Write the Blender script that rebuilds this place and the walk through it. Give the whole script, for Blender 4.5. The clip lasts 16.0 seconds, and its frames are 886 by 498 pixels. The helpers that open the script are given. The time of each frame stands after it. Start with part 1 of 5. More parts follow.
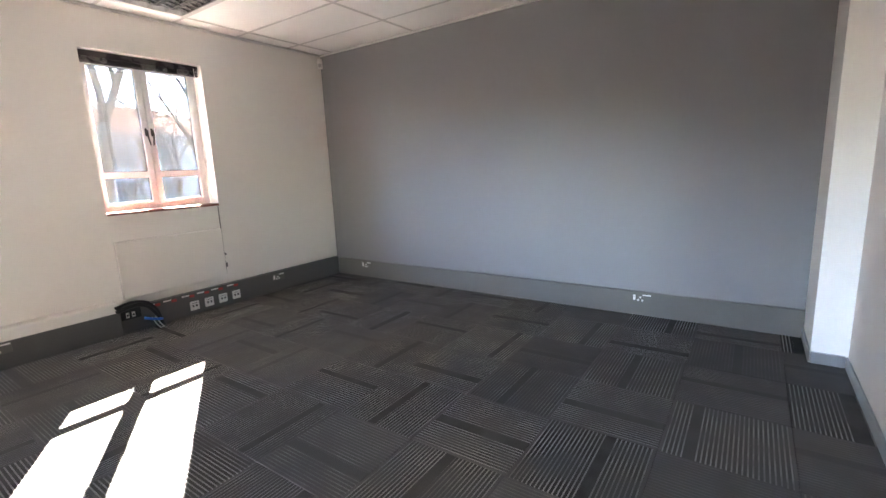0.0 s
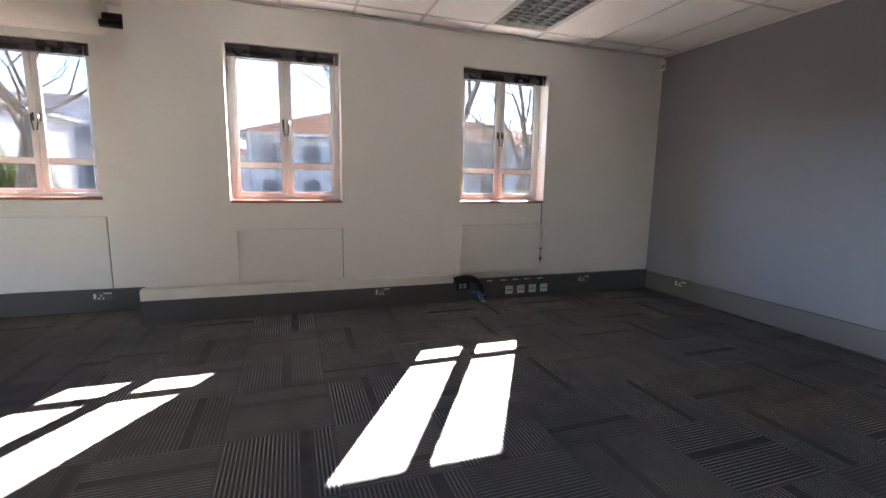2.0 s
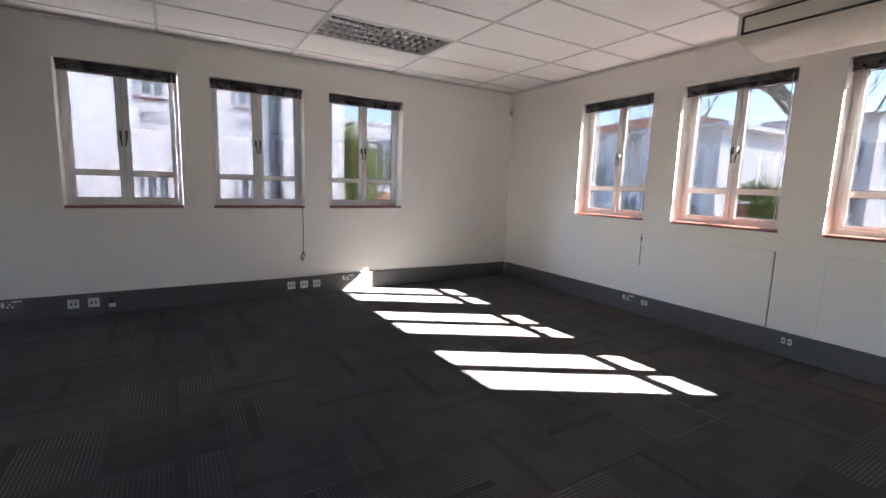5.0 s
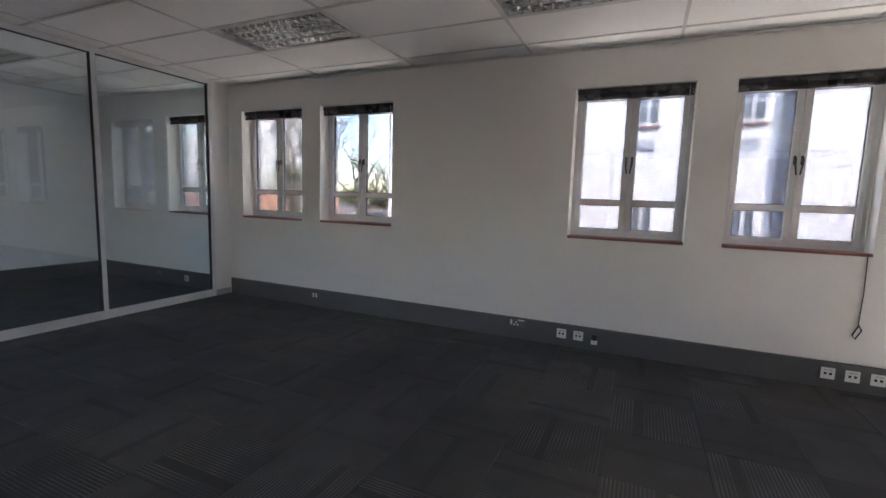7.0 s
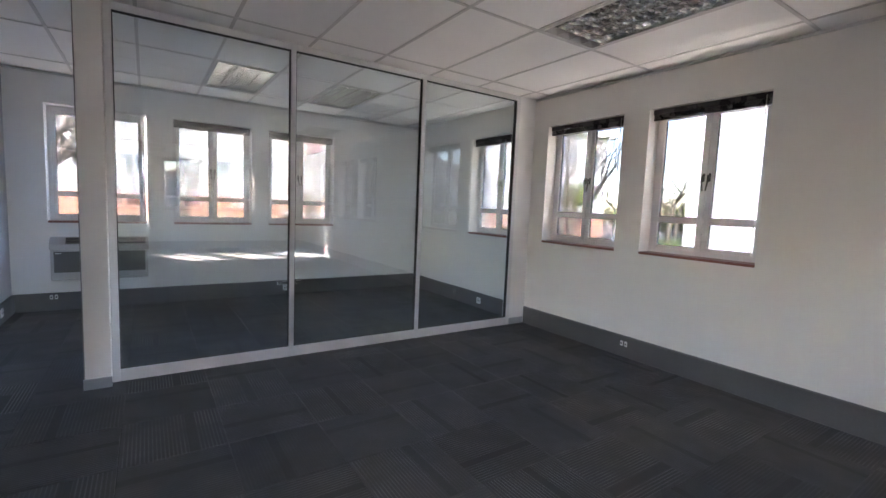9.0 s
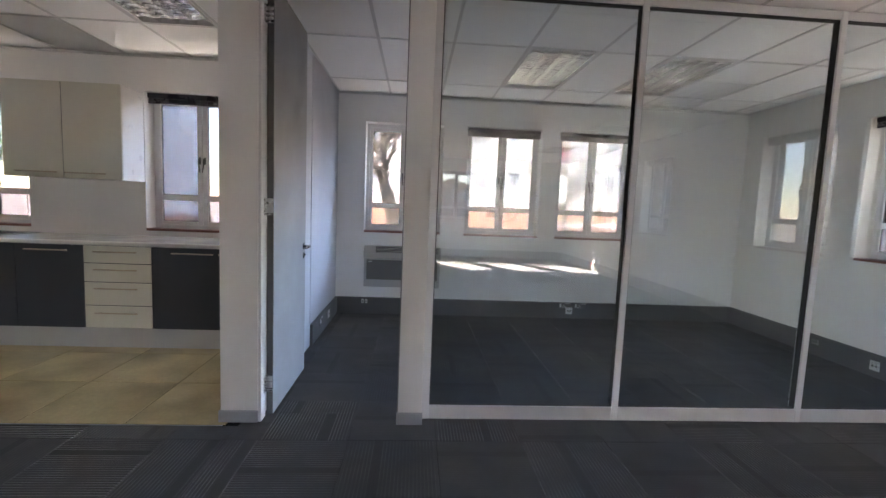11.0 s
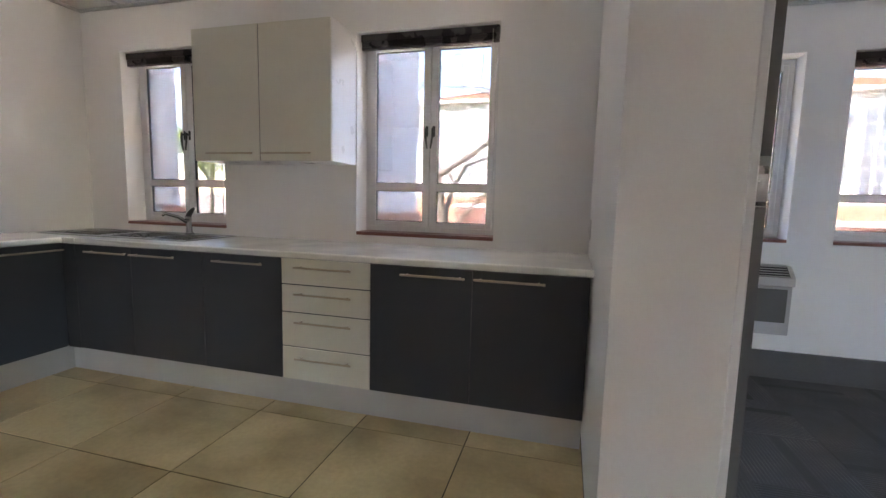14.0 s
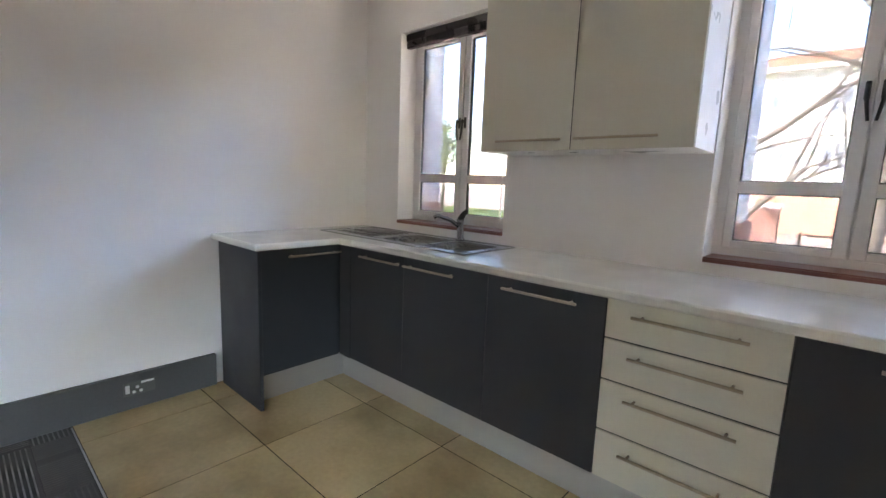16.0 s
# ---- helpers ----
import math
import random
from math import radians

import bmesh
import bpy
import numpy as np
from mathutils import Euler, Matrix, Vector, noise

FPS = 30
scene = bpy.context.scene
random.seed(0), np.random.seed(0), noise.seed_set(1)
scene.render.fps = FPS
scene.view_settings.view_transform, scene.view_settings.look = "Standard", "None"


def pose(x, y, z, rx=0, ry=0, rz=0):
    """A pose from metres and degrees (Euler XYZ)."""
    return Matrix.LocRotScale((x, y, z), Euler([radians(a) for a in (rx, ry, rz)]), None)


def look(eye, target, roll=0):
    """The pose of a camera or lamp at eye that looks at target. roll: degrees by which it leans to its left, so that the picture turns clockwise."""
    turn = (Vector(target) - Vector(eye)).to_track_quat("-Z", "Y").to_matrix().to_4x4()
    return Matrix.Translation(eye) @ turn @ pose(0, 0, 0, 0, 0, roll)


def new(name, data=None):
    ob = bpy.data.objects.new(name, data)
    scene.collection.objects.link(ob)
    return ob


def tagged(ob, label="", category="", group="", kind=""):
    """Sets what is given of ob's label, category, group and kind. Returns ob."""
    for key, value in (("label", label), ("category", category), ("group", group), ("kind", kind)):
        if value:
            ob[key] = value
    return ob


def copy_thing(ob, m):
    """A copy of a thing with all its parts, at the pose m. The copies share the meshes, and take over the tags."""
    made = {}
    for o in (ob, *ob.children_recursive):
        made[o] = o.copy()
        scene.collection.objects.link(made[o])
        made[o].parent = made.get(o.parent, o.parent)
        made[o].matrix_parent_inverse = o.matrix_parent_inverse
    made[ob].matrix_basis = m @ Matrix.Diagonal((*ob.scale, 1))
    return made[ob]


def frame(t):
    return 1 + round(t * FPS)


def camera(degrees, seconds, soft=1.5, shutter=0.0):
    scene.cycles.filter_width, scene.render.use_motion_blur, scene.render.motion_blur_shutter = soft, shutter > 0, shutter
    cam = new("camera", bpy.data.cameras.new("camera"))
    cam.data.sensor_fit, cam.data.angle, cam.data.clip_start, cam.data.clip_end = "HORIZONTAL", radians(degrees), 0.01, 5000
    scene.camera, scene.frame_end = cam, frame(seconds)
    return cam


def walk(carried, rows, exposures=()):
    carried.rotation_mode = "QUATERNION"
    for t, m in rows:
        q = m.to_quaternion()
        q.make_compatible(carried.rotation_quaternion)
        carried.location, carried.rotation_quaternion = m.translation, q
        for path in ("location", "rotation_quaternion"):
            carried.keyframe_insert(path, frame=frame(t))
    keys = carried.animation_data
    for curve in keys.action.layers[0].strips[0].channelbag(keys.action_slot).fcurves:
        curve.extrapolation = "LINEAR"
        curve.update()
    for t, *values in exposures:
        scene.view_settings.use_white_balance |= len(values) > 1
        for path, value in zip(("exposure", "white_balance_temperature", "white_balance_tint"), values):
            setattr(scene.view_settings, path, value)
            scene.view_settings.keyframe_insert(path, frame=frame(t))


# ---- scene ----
cam = camera(89.7, 16.0)
PATH = [
    (0, (-6.466, 4.841, 1.28), (-8.078, 3.714, 0.917), -2.5),
    (0.5, (-6.458, 4.803, 1.309), (-7.979, 3.555, 0.949), -1.3),
    (1, (-6.373, 4.719, 1.285), (-7.7, 3.263, 0.939), -0.3),
    (1.5, (-6.321, 4.695, 1.248), (-7.337, 3.004, 0.918), 0.4),
    (2, (-6.286, 4.687, 1.208), (-6.926, 2.816, 0.909), 1.0),
    (2.5, (-6.193, 4.61, 1.205), (-6.416, 2.644, 0.916), 1.1),
    (3, (-6.048, 4.509, 1.249), (-5.828, 2.544, 0.952), 1.4),
    (3.5, (-5.895, 4.4, 1.303), (-5.217, 2.545, 0.986), 1.4),
    (4, (-5.723, 4.273, 1.331), (-4.652, 2.613, 1.019), 1.5),
    (4.2, (-5.631, 4.232, 1.315), (-4.417, 2.672, 1.01), 1.5),
    (6.3, (-4.463, 4.243, 1.288), (-2.485, 4.413, 1.043), 1.7),
    (6.5, (-4.363, 4.302, 1.274), (-2.411, 4.668, 1.039), 1.6),
    (7, (-4.143, 4.467, 1.327), (-2.329, 5.278, 1.097), 1.8),
    (7.5, (-4.0, 4.707, 1.361), (-2.346, 5.81, 1.146), 1.5),
    (8, (-3.876, 4.907, 1.363), (-2.404, 6.246, 1.162), 1.9),
    (8.5, (-3.818, 5.169, 1.368), (-2.508, 6.669, 1.175), 2.4),
    (9, (-3.807, 5.471, 1.356), (-2.701, 7.127, 1.168), 2.4),
    (9.5, (-3.837, 5.754, 1.369), (-2.984, 7.553, 1.175), 2.4),
    (10, (-3.881, 6.058, 1.374), (-3.286, 7.959, 1.184), 2.5),
    (10.2, (-3.907, 6.167, 1.369), (-3.421, 8.098, 1.178), 2.5),
    (12.3, (-4.621, 7.406, 1.303), (-4.866, 9.381, 1.109), 1.7),
    (12.5, (-4.697, 7.519, 1.295), (-4.989, 9.487, 1.097), 1.6),
    (13, (-4.877, 7.808, 1.289), (-5.27, 9.758, 1.085), 1.6),
    (13.5, (-5.116, 8.084, 1.274), (-5.577, 10.018, 1.056), 1.5),
    (14, (-5.334, 8.344, 1.253), (-5.858, 10.261, 1.029), 1.4),
    (14.5, (-5.566, 8.548, 1.266), (-6.176, 10.438, 1.032), 1.4),
    (15, (-5.809, 8.711, 1.275), (-6.598, 10.531, 1.023), 1.5),
    (15.2, (-5.889, 8.767, 1.289), (-6.777, 10.538, 1.02), 1.6),
    (15.5, (-6.026, 8.83, 1.282), (-7.052, 10.525, 1.009), 1.7),
    (16, (-6.257, 8.908, 1.293), (-7.579, 10.381, 1.002), 2.2),
]
walk(cam, [(t, look(eye, target, roll)) for t, eye, target, roll in PATH], [(0, 7.85, 7200, 18), (1.5, 7.0, 7000, 18), (2.5, 6.55, 6700, 17), (3.5, 6.3, 6500, 17), (5.0, 6.25, 6600, 18), (7, 6.5, 6700, 18), (8, 6.9, 6800, 19), (8.7, 7.4, 6900, 20), (9.5, 7.2, 7100, 21), (10.2, 7.35, 7300, 21), (12.5, 7.4, 7400, 23), (13.5, 7.4, 7400, 21), (14.2, 7.75, 7600, 21), (15, 7.98, 7350, 20), (16, 7.8, 7300, 19)])


# ---- world, sun, exposure ----
world = bpy.data.worlds.new("sky_world")
scene.world = world
world.use_nodes = True
wn = world.node_tree
sky = wn.nodes.new("ShaderNodeTexSky")
sky.sky_type = "NISHITA"
sky.sun_disc = False
sky.sun_elevation = radians(35)
sky.sun_rotation = radians(211)
sky.air_density, sky.dust_density, sky.ozone_density = 1.0, 0.25, 1.5
wn.links.new(sky.outputs[0], wn.nodes["Background"].inputs[0])
wn.nodes["Background"].inputs[1].default_value = 0.15

sun = new("sun", bpy.data.lights.new("sun", "SUN"))
sun.data.energy, sun.data.angle, sun.data.color = 2.8, radians(0.5), (1.0, 0.95, 0.88)
sun.matrix_world = look((-6, -10, 8.2), (0, 0, 0))


def daylight_portal(x0, x1, y0, y1, z0, z1, turn):
    """Guides the sky's light through a row of window openings; gives none of its own."""
    li = bpy.data.lights.new("daylight_portal", "AREA")
    li.shape, li.size, li.size_y = "RECTANGLE", max(x1 - x0, y1 - y0), z1 - z0
    li.cycles.is_portal = True
    new("daylight_portal", li).matrix_world = pose((x0 + x1) / 2, (y0 + y1) / 2, (z0 + z1) / 2, 90, 0, turn)


daylight_portal(-4.75, -1.3, -0.25, -0.25, 1.0, 2.31, 0)
daylight_portal(-8.87, -5.78, 0.24, 0.24, 1.0, 2.31, 0)
daylight_portal(0.25, 0.25, 1.72, 5.12, 1.0, 2.31, 90)
daylight_portal(0.25, 0.25, 6.92, 10.56, 1.0, 2.31, 90)
daylight_portal(-4.75, -1.42, 12.32, 12.32, 1.0, 2.31, 180)
daylight_portal(-8.70, -5.75, 11.35, 11.35, 1.0, 2.31, 180)


def sill_fill_lamp(x, y, length, turn, watts):
    """Unseen lamp added below a window row, for light off paving and walls opposite."""
    li = bpy.data.lights.new("sill_fill_lamp", "AREA")
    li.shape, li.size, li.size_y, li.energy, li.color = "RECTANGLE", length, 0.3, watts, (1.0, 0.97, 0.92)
    new("sill_fill_lamp", li).matrix_world = pose(x, y, 0.86, 0, 0, turn) @ pose(0, 0, 0, 145, 0, 0)


sill_fill_lamp(-3.02, -0.47, 3.4, 0, 0.6)
sill_fill_lamp(-7.32, 0.02, 3.1, 0, 0.85)
sill_fill_lamp(0.47, 3.42, 3.4, 90, 0.7)
sill_fill_lamp(0.47, 8.03, 2.2, 90, 0.35)
sill_fill_lamp(0.47, 10.06, 0.94, 90, 0.14)
sill_fill_lamp(-3.08, 12.54, 3.3, 180, 0.3)
sill_fill_lamp(-7.22, 11.57, 2.9, 180, 0.6)


# ---- materials ----
def shader(name, color, rough=0.6, metal=0.0, spec=0.5):
    m = bpy.data.materials.new(name)
    m.use_nodes = True
    b = m.node_tree.nodes["Principled BSDF"]
    b.inputs["Base Color"].default_value = (*color, 1)
    b.inputs["Roughness"].default_value = rough
    b.inputs["Metallic"].default_value = metal
    b.inputs["Specular IOR Level"].default_value = spec
    return m, m.node_tree, b


def node(nt, kind, **inputs):
    n = nt.nodes.new(kind)
    for k, v in inputs.items():
        n.inputs[k.replace("_", " ")].default_value = v
    return n


def varied(name, color, rough=0.6, metal=0.0, spec=0.5, amount=0.06, big=1.2, fine=60.0, bump=0.05, stretch=(1, 1, 1), dist=0.002, wear=0.1):
    """A surface with slow blotches, fine grain and a little relief."""
    m, nt, b = shader(name, color, rough, metal, spec)
    co = nt.nodes.new("ShaderNodeTexCoord")
    mp = nt.nodes.new("ShaderNodeMapping")
    mp.inputs["Scale"].default_value = stretch
    nt.links.new(co.outputs["Object"], mp.inputs[0])
    n1 = node(nt, "ShaderNodeTexNoise", Scale=big, Detail=3.0)
    n2 = node(nt, "ShaderNodeTexNoise", Scale=fine, Detail=4.0)
    for n in (n1, n2):
        nt.links.new(mp.outputs[0], n.inputs["Vector"])
    add = nt.nodes.new("ShaderNodeMath")
    add.operation = "ADD"
    nt.links.new(n1.outputs[0], add.inputs[0])
    nt.links.new(n2.outputs[0], add.inputs[1])
    ra = nt.nodes.new("ShaderNodeMapRange")
    ra.inputs[1].default_value, ra.inputs[2].default_value = 0.6, 1.4
    ra.inputs[3].default_value, ra.inputs[4].default_value = 1 - amount, 1 + amount
    nt.links.new(add.outputs[0], ra.inputs[0])
    mx = nt.nodes.new("ShaderNodeVectorMath")
    mx.operation = "SCALE"
    mx.inputs[0].default_value = color
    nt.links.new(ra.outputs[0], mx.inputs["Scale"])
    nt.links.new(mx.outputs[0], b.inputs["Base Color"])
    rr = nt.nodes.new("ShaderNodeMapRange")
    rr.inputs[1].default_value, rr.inputs[2].default_value = 0.3, 0.7
    rr.inputs[3].default_value, rr.inputs[4].default_value = max(rough - wear, 0.03), min(rough + wear, 1.0)
    nt.links.new(n1.outputs[0], rr.inputs[0])
    nt.links.new(rr.outputs[0], b.inputs["Roughness"])
    bp = nt.nodes.new("ShaderNodeBump")
    bp.inputs["Strength"].default_value, bp.inputs["Distance"].default_value = bump, dist
    nt.links.new(n2.outputs[0], bp.inputs["Height"])
    nt.links.new(bp.outputs[0], b.inputs["Normal"])
    return m


def glass_material(name, tint=(0.93, 0.96, 0.95), ior=1.5):
    m = bpy.data.materials.new(name)
    m.use_nodes = True
    nt = m.node_tree
    out = nt.nodes["Material Output"]
    nt.nodes.remove(nt.nodes["Principled BSDF"])
    tr = nt.nodes.new("ShaderNodeBsdfTransparent")
    tr.inputs[0].default_value = (*tint, 1)
    gl = nt.nodes.new("ShaderNodeBsdfGlossy")
    gl.inputs["Roughness"].default_value = 0.0
    lw = nt.nodes.new("ShaderNodeLayerWeight")
    lw.inputs[0].default_value = 0.5
    pw = nt.nodes.new("ShaderNodeMath")
    pw.operation = "POWER"
    pw.inputs[1].default_value = 5.0
    nt.links.new(lw.outputs["Facing"], pw.inputs[0])
    f0 = ((ior - 1) / (ior + 1)) ** 2
    fr = nt.nodes.new("ShaderNodeMath")
    fr.operation = "MULTIPLY_ADD"
    fr.inputs[1].default_value, fr.inputs[2].default_value = 1 - f0, f0
    nt.links.new(pw.outputs[0], fr.inputs[0])
    mix = nt.nodes.new("ShaderNodeMixShader")
    nt.links.new(fr.outputs[0], mix.inputs[0])
    nt.links.new(tr.outputs[0], mix.inputs[1])
    nt.links.new(gl.outputs[0], mix.inputs[2])
    nt.links.new(mix.outputs[0], out.inputs[0])
    return m


def carpet_material():
    """Charcoal loop-pile carpet tile: bands of pale ribs, plain bands, heathered yarn."""
    m, nt, b = shader("carpet", (0.03, 0.03, 0.033), 0.95, 0, 0.15)
    L = nt.links.new
    co = nt.nodes.new("ShaderNodeTexCoord")
    info = nt.nodes.new("ShaderNodeObjectInfo")
    sep = nt.nodes.new("ShaderNodeSeparateXYZ")
    L(co.outputs["Object"], sep.inputs[0])

    def math_node(op, a, c=None, d=None):
        n = nt.nodes.new("ShaderNodeMath")
        n.operation = op
        for i, v in enumerate((a, c, d)):
            if v is None:
                continue
            if isinstance(v, (int, float)):
                n.inputs[i].default_value = v
            else:
                L(v, n.inputs[i])
        return n.outputs[0]

    x = sep.outputs[0]
    rnd = info.outputs["Random"]
    # one dark plain band across each tile, its place drifting from tile to tile
    shift = math_node("MULTIPLY", math_node("FRACT", math_node("MULTIPLY", rnd, 5.3)), 0.12)
    off = math_node("ABSOLUTE", math_node("SUBTRACT", math_node("SUBTRACT", x, 0.01), shift))
    band = math_node("LESS_THAN", off, 0.024)
    edge = math_node("GREATER_THAN", math_node("ABSOLUTE", x), 0.236)
    rib = math_node("FRACT", math_node("MULTIPLY", x, 54.0))
    rib_on = math_node("LESS_THAN", math_node("ABSOLUTE", math_node("SUBTRACT", rib, 0.5)), 0.17)
    yarn = node(nt, "ShaderNodeTexNoise", Scale=260.0, Detail=3.0)
    L(co.outputs["Object"], yarn.inputs["Vector"])
    geo = nt.nodes.new("ShaderNodeNewGeometry")
    drift = node(nt, "ShaderNodeTexNoise", Scale=5.0, Detail=4.0)
    L(geo.outputs["Position"], drift.inputs["Vector"])
    wear = node(nt, "ShaderNodeTexNoise", Scale=0.55, Detail=3.0)
    L(geo.outputs["Position"], wear.inputs["Vector"])
    # trodden pile loses its ribs: strength by tile and by drifting wear
    tile = nt.nodes.new("ShaderNodeMapRange")
    tile.inputs[1].default_value, tile.inputs[2].default_value, tile.inputs[3].default_value, tile.inputs[4].default_value = 0.1, 0.9, 0.12, 1.0
    L(math_node("FRACT", math_node("MULTIPLY", rnd, 13.7)), tile.inputs[0])
    keep = nt.nodes.new("ShaderNodeMapRange")
    keep.inputs[1].default_value, keep.inputs[2].default_value, keep.inputs[3].default_value, keep.inputs[4].default_value = 0.38, 0.62, 0.25, 1.0
    L(drift.outputs[0], keep.inputs[0])
    # ribs at full strength by the grey wall, weaker to the east
    at = nt.nodes.new("ShaderNodeSeparateXYZ")
    L(geo.outputs["Position"], at.inputs[0])
    west_gain = nt.nodes.new("ShaderNodeMapRange")
    west_gain.inputs[1].default_value, west_gain.inputs[2].default_value, west_gain.inputs[3].default_value, west_gain.inputs[4].default_value = -5.8, -4.4, 1.0, 0.38
    L(at.outputs[0], west_gain.inputs[0])
    amp = math_node("MULTIPLY", math_node("MULTIPLY", tile.outputs[0], keep.outputs[0]), west_gain.outputs[0])
    ribs = math_node("MULTIPLY_ADD", rib_on, 3.0, -0.72)
    ribs = math_node("MULTIPLY", math_node("MULTIPLY", ribs, amp), math_node("MULTIPLY_ADD", yarn.outputs[0], 0.8, 0.6))
    plain = math_node("SUBTRACT", 1.0, math_node("MAXIMUM", band, edge))
    ribs = math_node("MULTIPLY", ribs, plain)
    dark = math_node("MULTIPLY", band, math_node("MULTIPLY_ADD", amp, -0.5, -0.12))
    base = math_node("ADD", math_node("ADD", 1.0, ribs), dark)
    base = math_node("MULTIPLY", base, math_node("MULTIPLY_ADD", yarn.outputs[0], 0.9, 0.55))
    # base colour also brightened by position, towards the grey wall
    base = math_node("MULTIPLY", base, math_node("MULTIPLY_ADD", west_gain.outputs[0], 0.7, 0.8))
    base = math_node("MULTIPLY", base, math_node("MULTIPLY_ADD", drift.outputs[0], 0.5, 0.75))
    base = math_node("MULTIPLY", base, math_node("MULTIPLY_ADD", math_node("FRACT", math_node("MULTIPLY", rnd, 31.7)), 0.22, 0.9))
    # slow noise shifts the yarn colour towards brown
    mix = nt.nodes.new("ShaderNodeMix")
    mix.data_type = "RGBA"
    mix.inputs[6].default_value = (0.058, 0.060, 0.063, 1)
    mix.inputs[7].default_value = (0.084, 0.079, 0.069, 1)
    brown_mix = nt.nodes.new("ShaderNodeMapRange")
    brown_mix.inputs[1].default_value, brown_mix.inputs[2].default_value = 0.45, 0.7
    L(wear.outputs[0], brown_mix.inputs[0])
    L(brown_mix.outputs[0], mix.inputs[0])
    sc = nt.nodes.new("ShaderNodeVectorMath")
    sc.operation = "SCALE"
    L(mix.outputs[2], sc.inputs[0])
    L(base, sc.inputs["Scale"])
    L(sc.outputs[0], b.inputs["Base Color"])
    bp = nt.nodes.new("ShaderNodeBump")
    bp.inputs["Strength"].default_value, bp.inputs["Distance"].default_value = 0.5, 0.002
    h = math_node("ADD", math_node("MULTIPLY", rib_on, 0.6), yarn.outputs[0])
    L(h, bp.inputs["Height"])
    L(bp.outputs[0], b.inputs["Normal"])
    return m


def floor_tile_material():
    m, nt, b = shader("cement_tile", (0.42, 0.36, 0.24), 0.38, 0, 0.4)
    L = nt.links.new
    geo = nt.nodes.new("ShaderNodeNewGeometry")
    info = nt.nodes.new("ShaderNodeObjectInfo")
    n1 = node(nt, "ShaderNodeTexNoise", Scale=1.7, Detail=4.0)
    n2 = node(nt, "ShaderNodeTexNoise", Scale=40.0, Detail=4.0)
    sh = nt.nodes.new("ShaderNodeVectorMath")
    sh.operation = "ADD"
    L(geo.outputs["Position"], sh.inputs[0])
    sp = nt.nodes.new("ShaderNodeMath")
    sp.operation = "MULTIPLY"
    sp.inputs[1].default_value = 40.0
    L(info.outputs["Random"], sp.inputs[0])
    L(sp.outputs[0], sh.inputs[1])
    L(sh.outputs[0], n1.inputs["Vector"])
    L(geo.outputs["Position"], n2.inputs["Vector"])
    r = nt.nodes.new("ShaderNodeValToRGB")
    r.color_ramp.elements[0].position, r.color_ramp.elements[0].color = 0.30, (0.29, 0.21, 0.10, 1)
    r.color_ramp.elements[1].position, r.color_ramp.elements[1].color = 0.66, (0.60, 0.46, 0.25, 1)
    L(n1.outputs[0], r.inputs[0])
    mx = nt.nodes.new("ShaderNodeMix")
    mx.data_type = "RGBA"
    mx.blend_type = "OVERLAY"
    mx.inputs[0].default_value = 0.18
    L(r.outputs[0], mx.inputs[6])
    L(n2.outputs[0], mx.inputs[7])
    L(mx.outputs[2], b.inputs["Base Color"])
    rr = nt.nodes.new("ShaderNodeMapRange")
    rr.inputs[3].default_value, rr.inputs[4].default_value = 0.28, 0.52
    L(n1.outputs[0], rr.inputs[0])
    L(rr.outputs[0], b.inputs["Roughness"])
    return m


def brick_material(name, color, mortar=(0.5, 0.47, 0.43), scale=1.0):
    m, nt, b = shader(name, color, 0.85)
    co = nt.nodes.new("ShaderNodeTexCoord")
    mp = nt.nodes.new("ShaderNodeMapping")
    mp.inputs["Rotation"].default_value = (radians(90), 0, 0)
    br = nt.nodes.new("ShaderNodeTexBrick")
    br.inputs["Color1"].default_value = (*color, 1)
    br.inputs["Color2"].default_value = (*[c * 0.75 for c in color], 1)
    br.inputs["Mortar"].default_value = (*mortar, 1)
    br.inputs["Scale"].default_value = 4.5 * scale
    br.inputs["Mortar Size"].default_value = 0.015
    nt.links.new(co.outputs["Object"], mp.inputs[0])
    nt.links.new(mp.outputs[0], br.inputs[0])
    nt.links.new(br.outputs[0], b.inputs["Base Color"])
    return m


def steel_material(name, color=(0.62, 0.61, 0.59), rough=0.28, stretch=(1, 60, 60)):
    return varied(name, color, rough, 1.0, 0.5, 0.03, 1.5, 30.0, 0.03, stretch, 0.0006, 0.08)


M_WALL = varied("wall_cream", (0.80, 0.775, 0.725), 0.75, 0, 0.3, 0.025, 0.9, 220.0, 0.12, dist=0.0012)
M_WALL_GREY = varied("wall_grey", (0.215, 0.218, 0.225), 0.7, 0, 0.3, 0.03, 0.9, 220.0, 0.12, dist=0.0012)
M_WALL_WHITE = varied("wall_white", (0.84, 0.83, 0.805), 0.7, 0, 0.3, 0.02, 0.9, 220.0, 0.12, dist=0.0012)
M_CEIL = varied("ceiling_board", (0.90, 0.89, 0.87), 0.9, 0, 0.15, 0.025, 1.5, 320.0, 0.35, dist=0.0015)
M_TEE = varied("ceiling_tee", (0.62, 0.61, 0.59), 0.5, 0, 0.4, 0.04, 2.0, 40.0, 0.02)
M_TRUNK = varied("trunking_grey", (0.096, 0.096, 0.092), 0.45, 0, 0.4, 0.09, 2.2, 90.0, 0.05)
M_TRUNK_PALE = varied("trunking_pale", (0.125, 0.122, 0.112), 0.45, 0, 0.4, 0.06, 2.2, 90.0, 0.05)
M_ALU = varied("white_aluminium", (0.72, 0.715, 0.71), 0.38, 0, 0.5, 0.03, 3.0, 90.0, 0.03)
